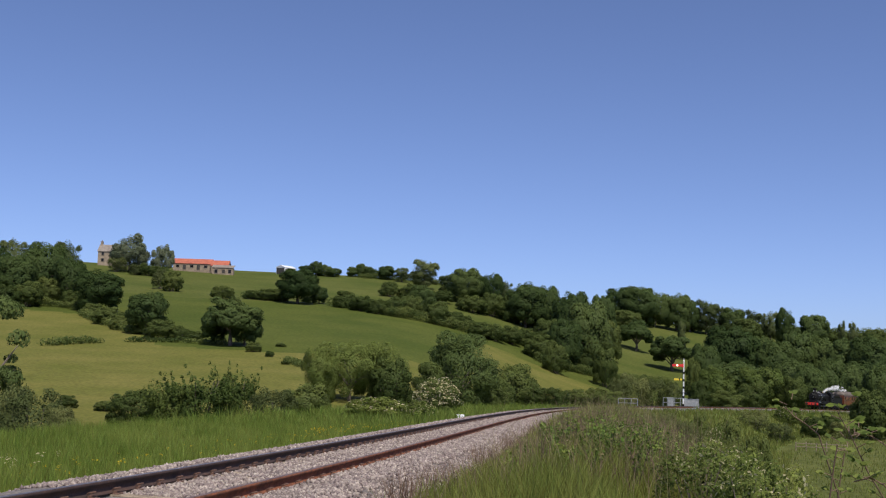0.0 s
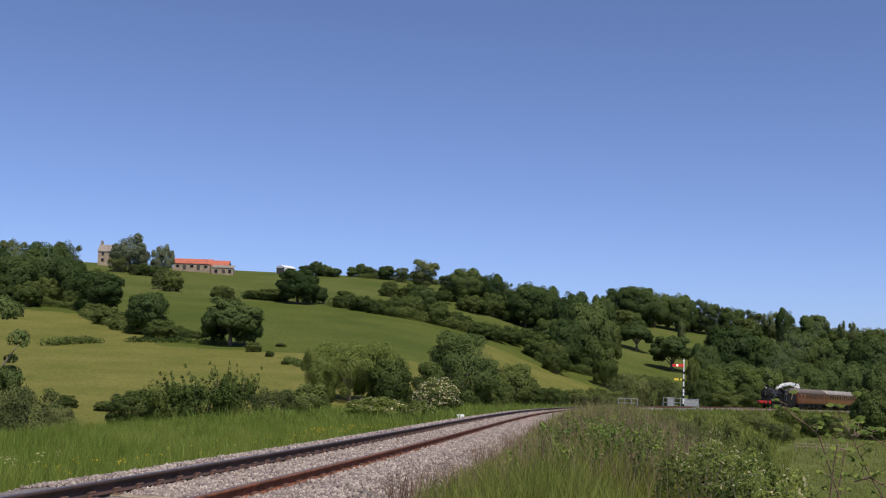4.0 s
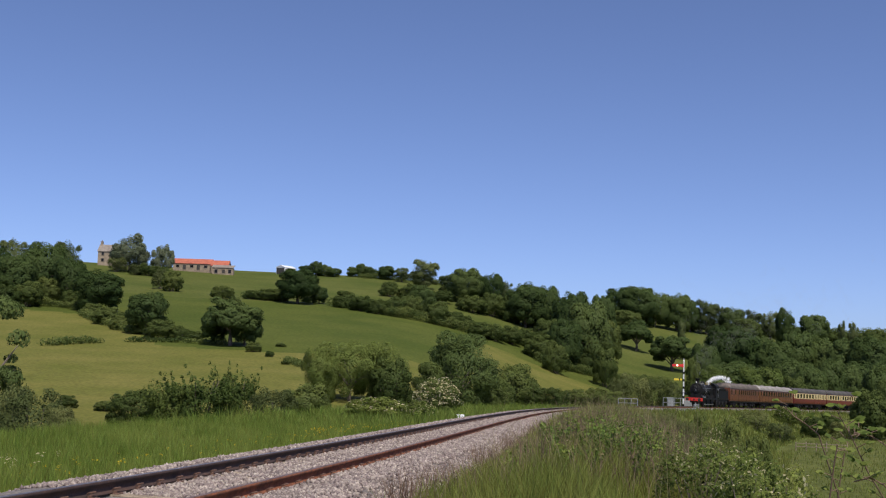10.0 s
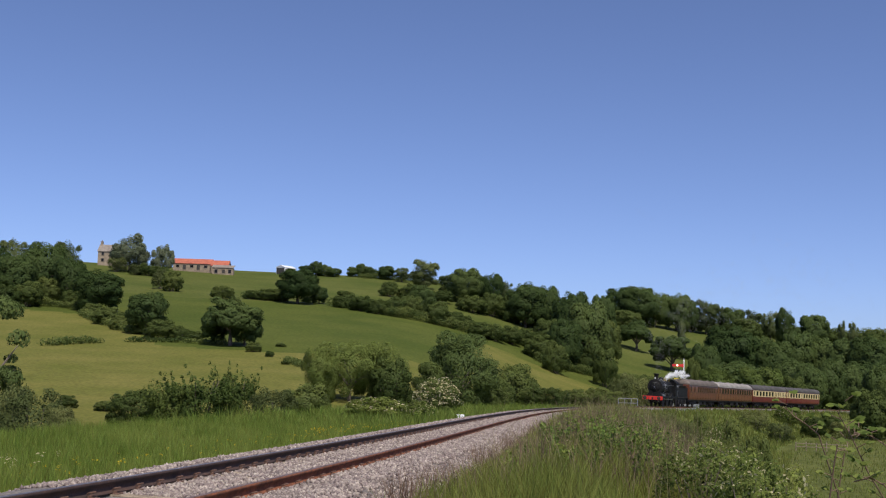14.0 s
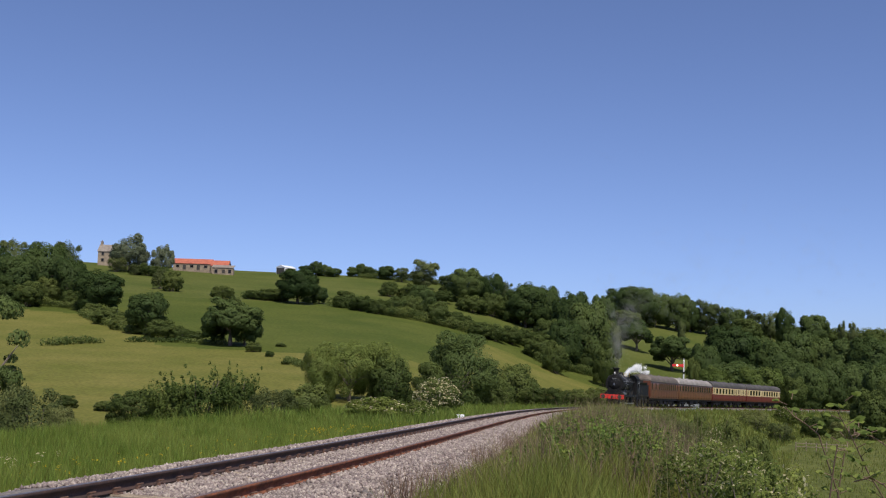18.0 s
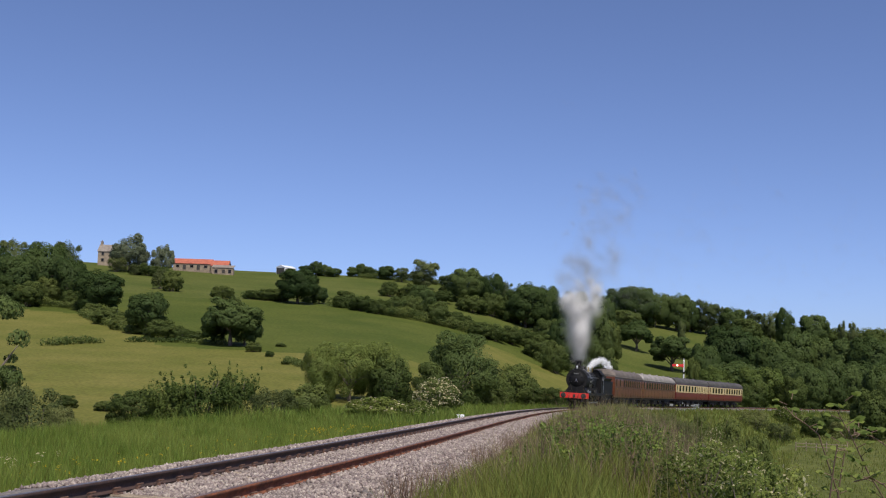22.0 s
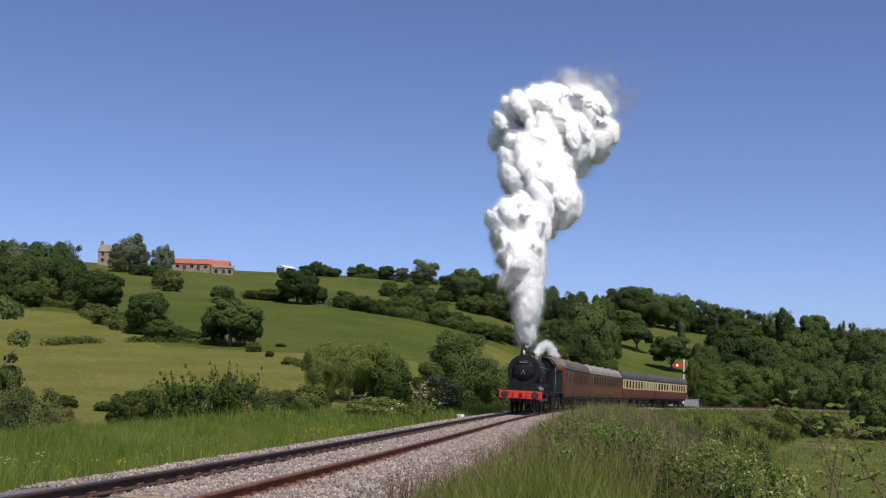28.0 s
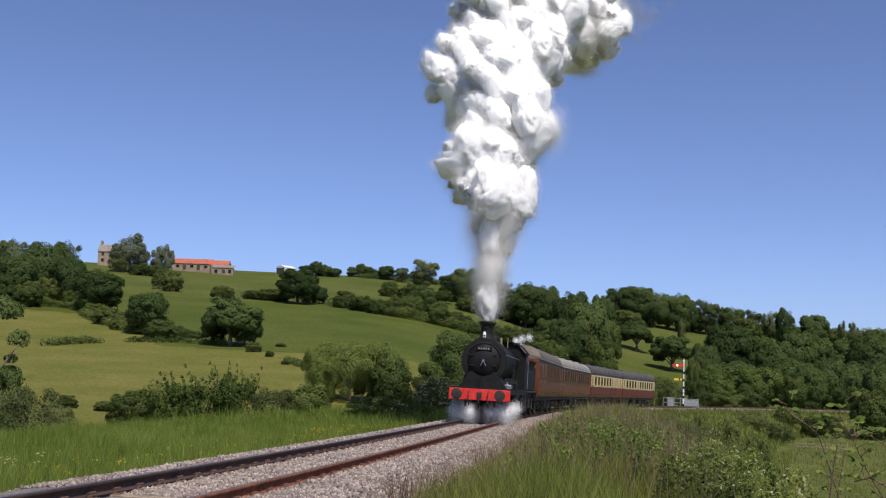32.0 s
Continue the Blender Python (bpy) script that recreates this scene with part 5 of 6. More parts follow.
def build_coach(style, behind, length, layout, label):
    """layout: rows of (y, width, kind) along the side, kind w (window), d (door with a drop light), n (narrow window)."""
    teak = style.startswith("teak")
    coach = tagged(empty("railway_coach"), label, "railway coach", "coaches of the train")
    VEHICLES.append((coach, behind, length * 0.18, length * 0.82))
    hw = 1.37 if teak else 1.40
    body_skin, bead = (M_TEAK, M_TEAKDARK) if teak else (M_CRIMSON, M_CREAM)
    eaves, crown = (3.05, 3.80) if teak else (3.10, 3.84)
    part("body", coach_shell(fresh(), length, hw * 2, 1.02, eaves, crown, "side"), body_skin, coach)
    roof_skin = {"teak_front": M_ROOFWARM, "teak_dome": M_ROOFPALE}.get(style, M_ROOFDARK)
    part("roof", coach_shell(fresh(), length, hw * 2, 1.02, eaves, crown, "roof", 1.0 if teak else 0.0), roof_skin, coach, "weathered arched roof")
    for sx in (-1, 1):
        bm = fresh()
        loft(bm, [(sx * (hw + 0.045), eaves - 0.02), (sx * (hw + 0.02), eaves + 0.05), (sx * (hw - 0.04), eaves + 0.05), (sx * (hw - 0.04), eaves - 0.02)], 0.0, length)
        part("gutter", bm, roof_skin, coach)
        if not teak:
            bm = fresh()
            box(bm, sx * (hw - 0.02) - 0.02 if sx < 0 else hw - 0.035, sx * hw + (-0.008 if sx < 0 else 0.008), 0.0, length, 1.92, 2.92)
            part("upper_panel", bm, M_CREAM, coach, "cream upper panel")
        else:
            for z in (1.10, 1.95, 2.05, 2.92):
                bm = fresh()
                box(bm, min(sx * (hw - 0.02), sx * (hw + 0.012)), max(sx * (hw - 0.02), sx * (hw + 0.012)), 0.0, length, z, z + 0.035)
                part("beading", bm, M_TEAKDARK, coach)
            n = int(length / 1.55)
            for i in range(n + 1):
                bm = fresh()
                yy = 0.03 + i * (length - 0.06) / n
                box(bm, min(sx * (hw - 0.02), sx * (hw + 0.010)), max(sx * (hw - 0.02), sx * (hw + 0.010)), yy - 0.02, yy + 0.02, 1.12, 1.96)
                part("panel_strip", bm, M_TEAKDARK, coach)
        for y, w, kind in layout:
            if kind == "w":
                coach_window(coach, sx, y, w, 2.08 if teak else 2.02, 2.86, hw, bead)
            elif kind == "n":
                coach_window(coach, sx, y, w, 2.10 if teak else 2.05, 2.84, hw, bead)
            else:
                bm = fresh()
                box(bm, min(sx * (hw - 0.02), sx * (hw + 0.014)), max(sx * (hw - 0.02), sx * (hw + 0.014)), y - 0.33, y + 0.33, 1.08, 2.0)
                door = part("door", bm, body_skin, coach)
                bm = fresh()
                rod(bm, (sx * (hw + 0.05), y + 0.24, 1.8), (sx * (hw + 0.05), y + 0.24, 1.95), 0.02, n=6)
                part("handle", bm, M_BRASS, door)
                coach_window(coach, sx, y, 0.5, 2.10, 2.86, hw, bead)
        bm = fresh()
        box(bm, min(sx * 1.12, sx * 1.2), max(sx * 1.12, sx * 1.2), 0.1, length - 0.1, 0.80, 1.03)
        part("solebar", bm, M_IRON, coach)
        for y, l in ((length * 0.38, 1.9), (length * 0.55, 1.3)):
            bm = fresh()
            box(bm, min(sx * 0.65, sx * 1.12), max(sx * 0.65, sx * 1.12), y, y + l, 0.38, 0.84, 0.03)
            part("battery_box", bm, M_IRON, coach)
        bm = fresh()
        rod(bm, (sx * 0.95, length * 0.27, 0.8), (sx * 0.95, length * 0.38, 0.35), 0.04, n=6)
        rod(bm, (sx * 0.95, length * 0.38, 0.35), (sx * 0.95, length * 0.64, 0.35), 0.04, n=6)
        rod(bm, (sx * 0.95, length * 0.64, 0.35), (sx * 0.95, length * 0.73, 0.8), 0.04, n=6)
        part("truss_rod", bm, M_IRON, coach)
    for y, out in ((0.0, -1), (length, 1)):
        bm = fresh()
        box(bm, -0.48, 0.48, min(y, y + out * 0.2), max(y, y + out * 0.2), 1.1, 3.1, 0.04)
        part("gangway", bm, M_IRON, coach, "black corridor bellows")
        buffers(coach, y, out, 1.05)
        for x in (-0.95, 0.95):
            bm = fresh()
            rod(bm, (x, y + out * 0.05, 1.1), (x, y + out * 0.05, 3.0), 0.02, n=6)
            part("end_handrail", bm, M_IRON, coach)
    n = int(length / 2.2)
    for i in range(n):
        for x in ((-0.45, 0.45) if i % 2 else (0.0,)):
            bm = fresh()
            zt = crown - 0.02 - 0.28 * x * x
            turned(bm, [(0.12, zt - 0.03), (0.12, zt + 0.05), (0.16, zt + 0.06), (0.16, zt + 0.10), (0.05, zt + 0.13)], pose(x, 1.2 + i * (length - 2.4) / (n - 1), 0), 10)
            part("roof_vent", bm, roof_skin, coach)
    bogie(coach, length * 0.18, 2.6)
    bogie(coach, length * 0.82, 2.6)
    return coach


def spread(y0, y1, n, w, kind="w"):
    return [(y0 + (i + 0.5) * (y1 - y0) / n, w, kind) for i in range(n)]


def build_train():
    build_loco()
    a = [(0.9, 0.5, "d"), (3.0, 0.5, "d")] + spread(4.6, 15.6, 9, 0.72) + [(16.6, 0.5, "d")]
    build_coach("teak_front", 15.95, 17.35, a, "varnished teak corridor coach with a brownish roof")
    b = [(0.7, 0.5, "d")] + spread(1.6, 9.0, 5, 0.95) + [(9.6, 0.5, "d")] + spread(10.2, 18.9, 6, 0.95) + [(19.4, 0.5, "d")]
    build_coach("teak_dome", 33.65, 20.0, b, "varnished teak coach with a pale domed roof")
    c = [(0.6, 0.5, "d")] + spread(1.4, 12.0, 6, 1.15) + [(12.6, 0.5, "d"), (13.6, 0.4, "n"), (14.8, 0.5, "d"), (15.7, 0.5, "d"), (17.0, 0.4, "n"), (18.0, 0.5, "d"), (19.2, 0.4, "n")]
    build_coach("cream_brake", 54.1, 19.75, c, "crimson and cream brake coach with a dark roof")
    d = [(0.6, 0.5, "d")] + spread(1.5, 7.8, 4, 1.1) + [(8.6, 0.5, "d")] + spread(9.4, 18.4, 6, 1.05) + [(19.1, 0.5, "d")]
    build_coach("cream_saloon", 74.3, 19.75, d, "crimson and cream saloon coach with a dark roof")


build_train()


# ---- steam and smoke, in billows that keep their shape ----
RUN_T = (0.0, 3.0, 6.0, 9.0, 13.0, 17.0, 21.0, 25.0, 28.0, 30.0, 32.0)
RUN_S = (230.1, 208.5, 187.7, 167.2, 142.5, 118.1, 95.4, 73.4, 56.6, 46.0, 36.5)


def run(t):
    """Where the front of the train is along the line at t seconds; it slows a little towards the end."""
    slope = np.gradient(np.array(RUN_S), np.array(RUN_T))
    i = int(np.clip(np.searchsorted(RUN_T, t) - 1, 0, len(RUN_T) - 2))
    h = RUN_T[i + 1] - RUN_T[i]
    u = (t - RUN_T[i]) / h
    return float((1 + 2 * u) * (1 - u) ** 2 * RUN_S[i] + u * (1 - u) ** 2 * h * slope[i] + u * u * (3 - 2 * u) * RUN_S[i + 1] + u * u * (u - 1) * h * slope[i + 1])


def ride(s_front, behind, a, b):
    """The pose of a vehicle whose front is so far behind the train's front and that bears on the rails at a and b."""
    p, q = on_line(s_front + behind + a), on_line(s_front + behind + b)
    way = Vector((q[0] - p[0], q[1] - p[1], q[2] - p[2])).normalized()
    m = Matrix.Translation((float(p[0]), float(p[1]), float(p[2]) + CANT / 2))
    m = m @ pose(0, 0, 0, 0, 0, -math.degrees(math.atan2(way.x, way.y))) @ pose(0, 0, 0, math.degrees(math.asin(way.z)), 0, 0)
    return m @ pose(0, 0, 0, 0, math.degrees(CANT / 1.5), 0) @ pose(0, -a, 0)


def billow(seed, long, thick, level=4):
    """A lumpy cauliflower body about the z axis."""
    bm = fresh()
    bmesh.ops.create_icosphere(bm, subdivisions=level, radius=1.0)
    for v in bm.verts:
        c = v.co.copy()
        k = 1 + 0.34 * noise.noise(c * 1.6 + Vector((seed, 0, 0))) + 0.30 * (0.4 - abs(noise.noise(c * 3.2 + Vector((0, seed, 0))))) + 0.14 * (0.4 - abs(noise.noise(c * 7.0 + Vector((0, 0, seed)))))
        v.co = Vector((c.x * thick, c.y * thick, c.z * long)) * k
    me = bpy.data.meshes.new("billow")
    bm.to_mesh(me)
    bm.free()
    me.polygons.foreach_set("use_smooth", [True] * len(me.polygons))
    return me


def shaped(me, skin, seed, flakes, fleck, inner, outer):
    """A billow of fine droplets: tiny flecks through the body's outer part, thinning outwards."""
    rng = np.random.default_rng(seed)
    co = np.empty(len(me.vertices) * 3, np.float32)
    me.vertices.foreach_get("co", co)
    nr = np.empty(len(me.vertices) * 3, np.float32)
    me.vertices.foreach_get("normal", nr)
    co, nr = co.reshape(-1, 3), nr.reshape(-1, 3)
    i = rng.integers(len(co), size=flakes)
    depth = rng.triangular(inner, 0.5 * (inner + outer), outer, size=(flakes, 1))
    at = co[i] * depth + rng.normal(size=(flakes, 3)) * np.abs(co).max() * 0.07
    out = nr[i] + rng.normal(size=(flakes, 3)) * 0.22
    out /= np.linalg.norm(out, axis=1)[:, None]
    a = np.cross(out, rng.normal(size=(flakes, 3)))
    a /= np.linalg.norm(a, axis=1)[:, None]
    b = np.cross(out, a)
    size = fleck * rng.uniform(0.6, 1.4, (flakes, 1))
    tri = np.stack([at + a * size, at + (-0.5 * a + 0.87 * b) * size, at + (-0.5 * a - 0.87 * b) * size], 1)
    ob = sheet("billow", tri.reshape(-1, 3), np.arange(flakes * 3).reshape(-1, 3), skin, sleek=True)
    c = ob.data
    soft = nr[i] * 0.7 + at / (np.linalg.norm(at, axis=1)[:, None] + 1e-6) * 0.8
    soft /= np.linalg.norm(soft, axis=1)[:, None]
    c.normals_split_custom_set_from_vertices(np.repeat(soft, 3, 0).tolist())
    bpy.data.objects.remove(ob)
    return c


PLUME = []  # billow, time it leaves the chimney, time of its puff, its way out of the puff, the puff's side-step, haste
HAZE = []  # thin smoke: billow, time it leaves the chimney, drift
WISPS = []
DRAIN = []
WAYS = []  # even ways out of a puff
for k in range(26):
    up = 1 - (2 * k + 1) / 26
    WAYS.append((math.sqrt(1 - up * up) * math.cos(2.39996 * k), math.sqrt(1 - up * up) * math.sin(2.39996 * k), up))


TURNS = [Vector(w).to_track_quat("X", "Z").to_matrix() @ Matrix.Rotation(k * 1.9, 3, "X") for k, w in enumerate(WAYS)]  # long side along the puff's skin


def dense(body, flecks, way, turn):
    """A billow with a solid heart and soft edge, whose shading leans the way it sits on its puff."""
    co = np.empty(len(body.vertices) * 3, np.float32)
    body.vertices.foreach_get("co", co)
    tri = np.empty(len(body.polygons) * 3, np.int32)
    body.polygons.foreach_get("vertices", tri)
    own = np.empty(len(body.vertices) * 3, np.float32)
    body.vertices.foreach_get("normal", own)
    fl = np.empty(len(flecks.vertices) * 3, np.float32)
    flecks.vertices.foreach_get("co", fl)
    soft = np.empty(len(flecks.loops) * 3, np.float32)
    flecks.corner_normals.foreach_get("vector", soft)
    co, fl, tri = co.reshape(-1, 3), fl.reshape(-1, 3), tri.reshape(-1, 3)
    ob = sheet("billow", np.concatenate([co * 0.93, fl]), np.concatenate([tri, np.arange(len(fl)).reshape(-1, 3) + len(co)]), M_CORE, sleek=True)
    me = ob.data
    me.materials.append(M_STEAM)
    me.polygons.foreach_set("material_index", np.repeat([0, 1], [len(tri), len(fl) // 3]).astype(np.int32))
    nr = np.concatenate([own.reshape(-1, 3)[tri.ravel()], soft.reshape(-1, 3)]) * 0.62
    nr += np.array(turn.transposed() @ Vector(way)) * 0.62
    nr /= np.linalg.norm(nr, axis=1)[:, None] + 1e-6
    me.normals_split_custom_set(nr.tolist())
    bpy.data.objects.remove(ob)
    return me


def build_steam():
    rng = np.random.default_rng(21)
    shapes = [billow(k * 3.1, 0.95, 0.50) for k in range(6)]
    flecks = [shaped(m, M_STEAM, k, 9000, 0.0135, 0.86, 1.28) for k, m in enumerate(shapes)]
    white = [dense(shapes[k % 6], flecks[k % 6], w, TURNS[k]) for k, w in enumerate(WAYS)]
    thin = [shaped(m, M_THIN, 20 + k, 16000, 0.0085, 0.05, 1.9) for k, m in enumerate(shapes[:4])]
    grey = [shaped(m, M_SMOKE, 30 + k, 3400, 0.0078, 0.05, 2.1) for k, m in enumerate(shapes[:4])]
    plume = tagged(empty("steam_plume"), "towering white steam plume from the chimney", "steam")
    t = 17.2
    puff, side = -1, (0, 0)
    while t < 32.0:
        rate = 14 if t < 20.4 else 90 if t < 21.4 else 165
        mood = rng.random()
        solid = False
        if t < 21.2:
            pool = grey
        elif t < 24.0:
            solid = mood < (t - 22.5) / 1.7
            pool = grey if t < 22.2 and mood > 0.5 else thin
        else:
            solid = mood < 0.95
            pool = thin
        if 30.6 < t < 31.0 or t > 31.5:
            rate = 70
            solid = mood > 0.85
        if int(t / 0.44) != puff:
            puff = int(t / 0.44)
            ang, rad = puff * 2.2 + rng.uniform(-0.5, 0.5), rng.uniform(0.25, 0.62)
            side = (rad * math.cos(ang), rad * math.sin(ang))
        k = int(rng.integers(26))
        o = new("billow", white[k] if solid else pool[int(rng.integers(len(pool)))])
        o.parent = plume
        tagged(o, kind="stuff")
        o.scale = (rng.choice((0.7, 0.85, 1.0, 1.1)),) * 3
        deep = rng.uniform(0.62, 1.0)
        PLUME.append((o, round(t * 30) / 30, (puff + 0.5) * 0.44, tuple(deep * w for w in WAYS[k]), TURNS[k].to_quaternion(), side, rng.uniform(0.97, 1.03)))
        t += 1.0 / rate
    haze = tagged(empty("drifting_smoke"), "faint grey coal smoke drifting from the chimney", "smoke")
    long = [shaped(billow(80 + k, 2.0, 0.5, 3), M_SMOKE, 70 + k, 900, 0.0095, 0.1, 1.5) for k in range(4)]
    t = 0.1
    while t < 20.6:
        o = new("billow", long[int(rng.integers(4))])
        o.parent = haze
        tagged(o, kind="stuff")
        HAZE.append((o, round(t * 30) / 30, rng.normal(size=3)))
        t += 0.14 if t < 17 else 0.09
    small = [billow(40 + k * 2.3, 0.42, 0.27, 3) for k in range(4)]
    fine = [billow(60 + k * 2.3, 0.30, 0.17, 3) for k in range(4)]
    wisp = tagged(empty("safety_valve_steam"), "thin white steam blowing back from the safety valves", "steam")
    VEHICLES.append((wisp, 0.0, 2.6, 7.6))
    pool = [shaped(m, M_STEAM, 50 + k, 2600, 0.0105, 0.1, 1.8) for k, m in enumerate(fine)]
    for i in range(64):
        o = new("billow", pool[i % 4])
        o.parent = wisp
        tagged(o, kind="stuff")
        WISPS.append((o, i / 64.0, rng.uniform(-1, 1, 3)))
    puff = tagged(empty("cylinder_steam"), "low white steam drifting from the cylinder drains", "steam")
    VEHICLES.append((puff, 0.0, 2.6, 7.6))
    pool = [shaped(m, M_STEAM, 50 + k, 11000, 0.007, 0.1, 1.5) for k, m in enumerate(small)]
    for i in range(26):
        o = new("billow", pool[i % 4])
        o.parent = puff
        tagged(o, kind="stuff")
        DRAIN.append((o, 30.5 + i * 0.055, rng.uniform(-1, 1, 3)))


build_steam()


# ---- grass, weeds and flowers ----
def blades(name, label, n, s0, s1, o0, o1, high, wide, skin, seed, bias=1.0):
    """A stand of bent grass blades between two arc lengths and two distances from the track."""
    rng = np.random.default_rng(seed)
    s = s0 + (s1 - s0) * rng.uniform(0, 1, n) ** bias
    o = rng.uniform(o0, o1, n)
    x, y, _, th = on_line(s, o)
    tuft = np.array([noise.noise((a * 0.55, b * 0.55, seed)) for a, b in zip(x, y)])
    z = land(x, y) - 0.03
    h = high * rng.uniform(0.45, 1.1, n) * (1 + 0.85 * tuft)
    edge = smooth(0, 0.8, np.minimum(o - o0, o1 - o)) if o0 * o1 > 0 else 1
    h = h * (0.6 + 0.4 * edge)
    lean, a = rng.uniform(0.05, 0.55, n) * h, rng.uniform(0, 2 * math.pi, n)
    w = wide * rng.uniform(0.6, 1.4, n)
    turn = rng.uniform(0, math.pi, n)
    sx, sy = np.cos(turn) * w / 2, np.sin(turn) * w / 2
    lx, ly = np.cos(a) * lean, np.sin(a) * lean
    p = lambda k, f, q: np.stack([x + lx * f + sx * q, y + ly * f + sy * q, z + h * k], 1)
    v = np.stack([p(0, 0, -1), p(0, 0, 1), p(0.55, 0.3, -0.8), p(0.55, 0.3, 0.8), p(1, 1, -0.12), p(1, 1, 0.12)], 1).reshape(-1, 3)
    f = (np.array([[0, 1, 3, 2], [2, 3, 5, 4]])[None] + (np.arange(n) * 6)[:, None, None]).reshape(-1, 4)
    return tagged(sheet(name, v, f, skin), label, "grass", kind="stuff")


def specks(name, label, n, s0, s1, o0, o1, lift, size, skin, seed, cat="flowers"):
    """Small flower or seed heads over the grass."""
    rng = np.random.default_rng(seed)
    s, o = rng.uniform(s0, s1, n), rng.uniform(o0, o1, n)
    x, y, _, th = on_line(s, o)
    at = np.stack([x, y, land(x, y) + lift * rng.uniform(0.6, 1.1, n)], 1)
    at = np.repeat(at, 5, 0) + rng.normal(size=(n * 5, 3)) * size * 0.9
    v, f = leaf_quads(rng, at, np.tile([0, 0, 1.0], (n * 5, 1)), size)
    return tagged(sheet(name, v, f, skin), label, cat, kind="stuff")


blades("verge_grass", "tall green grass on the bank beside the ballast", 72000, 3, 34, 2.35, 8.5, 0.56, 0.0095, M_GRASS, 11, 1.1)
blades("verge_grass", "tall green grass on the bank beside the ballast", 32000, 30, 100, 2.4, 9.0, 0.80, 0.030, M_GRASS, 12, 1.1)
blades("verge_grass", "rough grass on the railway bank", 16000, 95, 240, 2.9, 16.0, 0.7, 0.07, M_GRASS, 13, 1.0)
blades("verge_grass", "long green grass beyond the track", 90000, 6, 48, -17.0, -3.0, 0.42, 0.011, M_LUSH, 14, 1.0)
blades("verge_grass", "long green grass beyond the track", 42000, 40, 150, -19.0, -3.05, 0.62, 0.04, M_LUSH, 15, 1.0)
blades("bank_grass", "rough grass down the side of the bank", 26000, 5, 120, 8.0, 18.0, 0.6, 0.03, M_GRASS, 16, 1.0)
blades("meadow_grass", "rough tussocky grass in the low meadow", 26000, 20, 190, 17.0, 62.0, 0.4, 0.05, M_GRASS, 27, 1.0)
blades("dry_stems", "dry reddish stems at the ballast edge", 6000, 5, 46, 1.7, 3.0, 0.6, 0.011, M_STALK, 17)
blades("tall_stems", "thin flowering grass stems above the rest", 4200, 5, 60, 2.8, 8.6, 1.25, 0.009, M_SEED, 25, 1.0)
specks("seed_heads", "pale brown seed heads over the tall grass", 1500, 6, 50, 3.0, 8.0, 0.85, 0.012, M_SEED, 18, "grass")
blades("flowering_grass", "browned flowering grass among the green", 5200, 7, 40, 3.0, 8.4, 1.0, 0.010, M_STALK, 29, 1.0)
specks("buttercups", "yellow buttercups in the grass", 60, 25, 33, -4.9, -3.5, 0.40, 0.022, M_YELLOW, 30)
specks("buttercups", "yellow buttercups in the grass", 150, 6, 40, -5.5, -2.9, 0.36, 0.016, M_YELLOW, 19)
specks("daisies", "white ox-eye daisies in the grass", 14, 10.8, 13.2, -6.7, -5.8, 0.45, 0.03, M_BLOSSOM, 20)


def weed(s, off, high, leaves, label, skin=M_WEED, leaf=0.055, flowers=0, stalks=5):
    """A broad-leaved weed or bramble with stalks, leaves and perhaps flowers."""
    rng = np.random.default_rng(int(abs(s * 100 + off * 10)))
    x, y, z, th = on_line(s, off)
    x, y = float(x), float(y)
    z = float(land(x, y)[0]) - 0.03
    plant_ob = tagged(empty("weed_plant"), label, "weed")
    plant_ob.matrix_basis = pose(x, y, z)
    at, out, tips = [], [], []
    bm = fresh()
    for k in range(stalks):
        a = rng.uniform(0, 2 * math.pi)
        reach = rng.uniform(0.05, 0.5) * high * 0.6
        pts = [Vector((math.cos(a) * reach * f ** 1.6, math.sin(a) * reach * f ** 1.6, high * rng.uniform(0.8, 1.05) * (f - 0.12 * f ** 3))) for f in (0, 0.35, 0.7, 1.0)]
        for p, q in zip(pts, pts[1:]):
            rod(bm, p, q, 0.006, 0.005, 5)
        tips.append(pts[-1])
        for i in range(leaves // stalks):
            f = rng.uniform(0.2, 1.0)
            j = min(int(f * 3), 2)
            p = pts[j].lerp(pts[j + 1], f * 3 - j)
            b = rng.uniform(0, 2 * math.pi)
            o = Vector((math.cos(b), math.sin(b), rng.uniform(-0.1, 0.5)))
            at.append(p + o * leaf * rng.uniform(0.5, 1.6))
            out.append(Vector((o.x * 0.5, o.y * 0.5, 0.9)))
    part("stalk", bm, M_STALK if skin is not M_WEED else M_WEED, plant_ob)
    v, f = leaf_quads(rng, np.array([tuple(p) for p in at]), np.array([tuple(p) for p in out]), leaf, 0.9)
    sheet("leaves", v, f, skin, plant_ob)
    if flowers:
        pts = np.array([tuple(tips[int(rng.integers(len(tips)))] + Vector(rng.normal(size=3) * 0.16 * high)) for k in range(flowers)])
        pts = np.repeat(pts, 4, 0) + rng.normal(size=(flowers * 4, 3)) * 0.014
        v, f = leaf_quads(rng, pts, np.tile([0, -0.6, 0.8], (len(pts), 1)), 0.024, 1.2)
        sheet("flowers", v, f, M_BLOSSOM, plant_ob, "cream flower clusters")
    return plant_ob


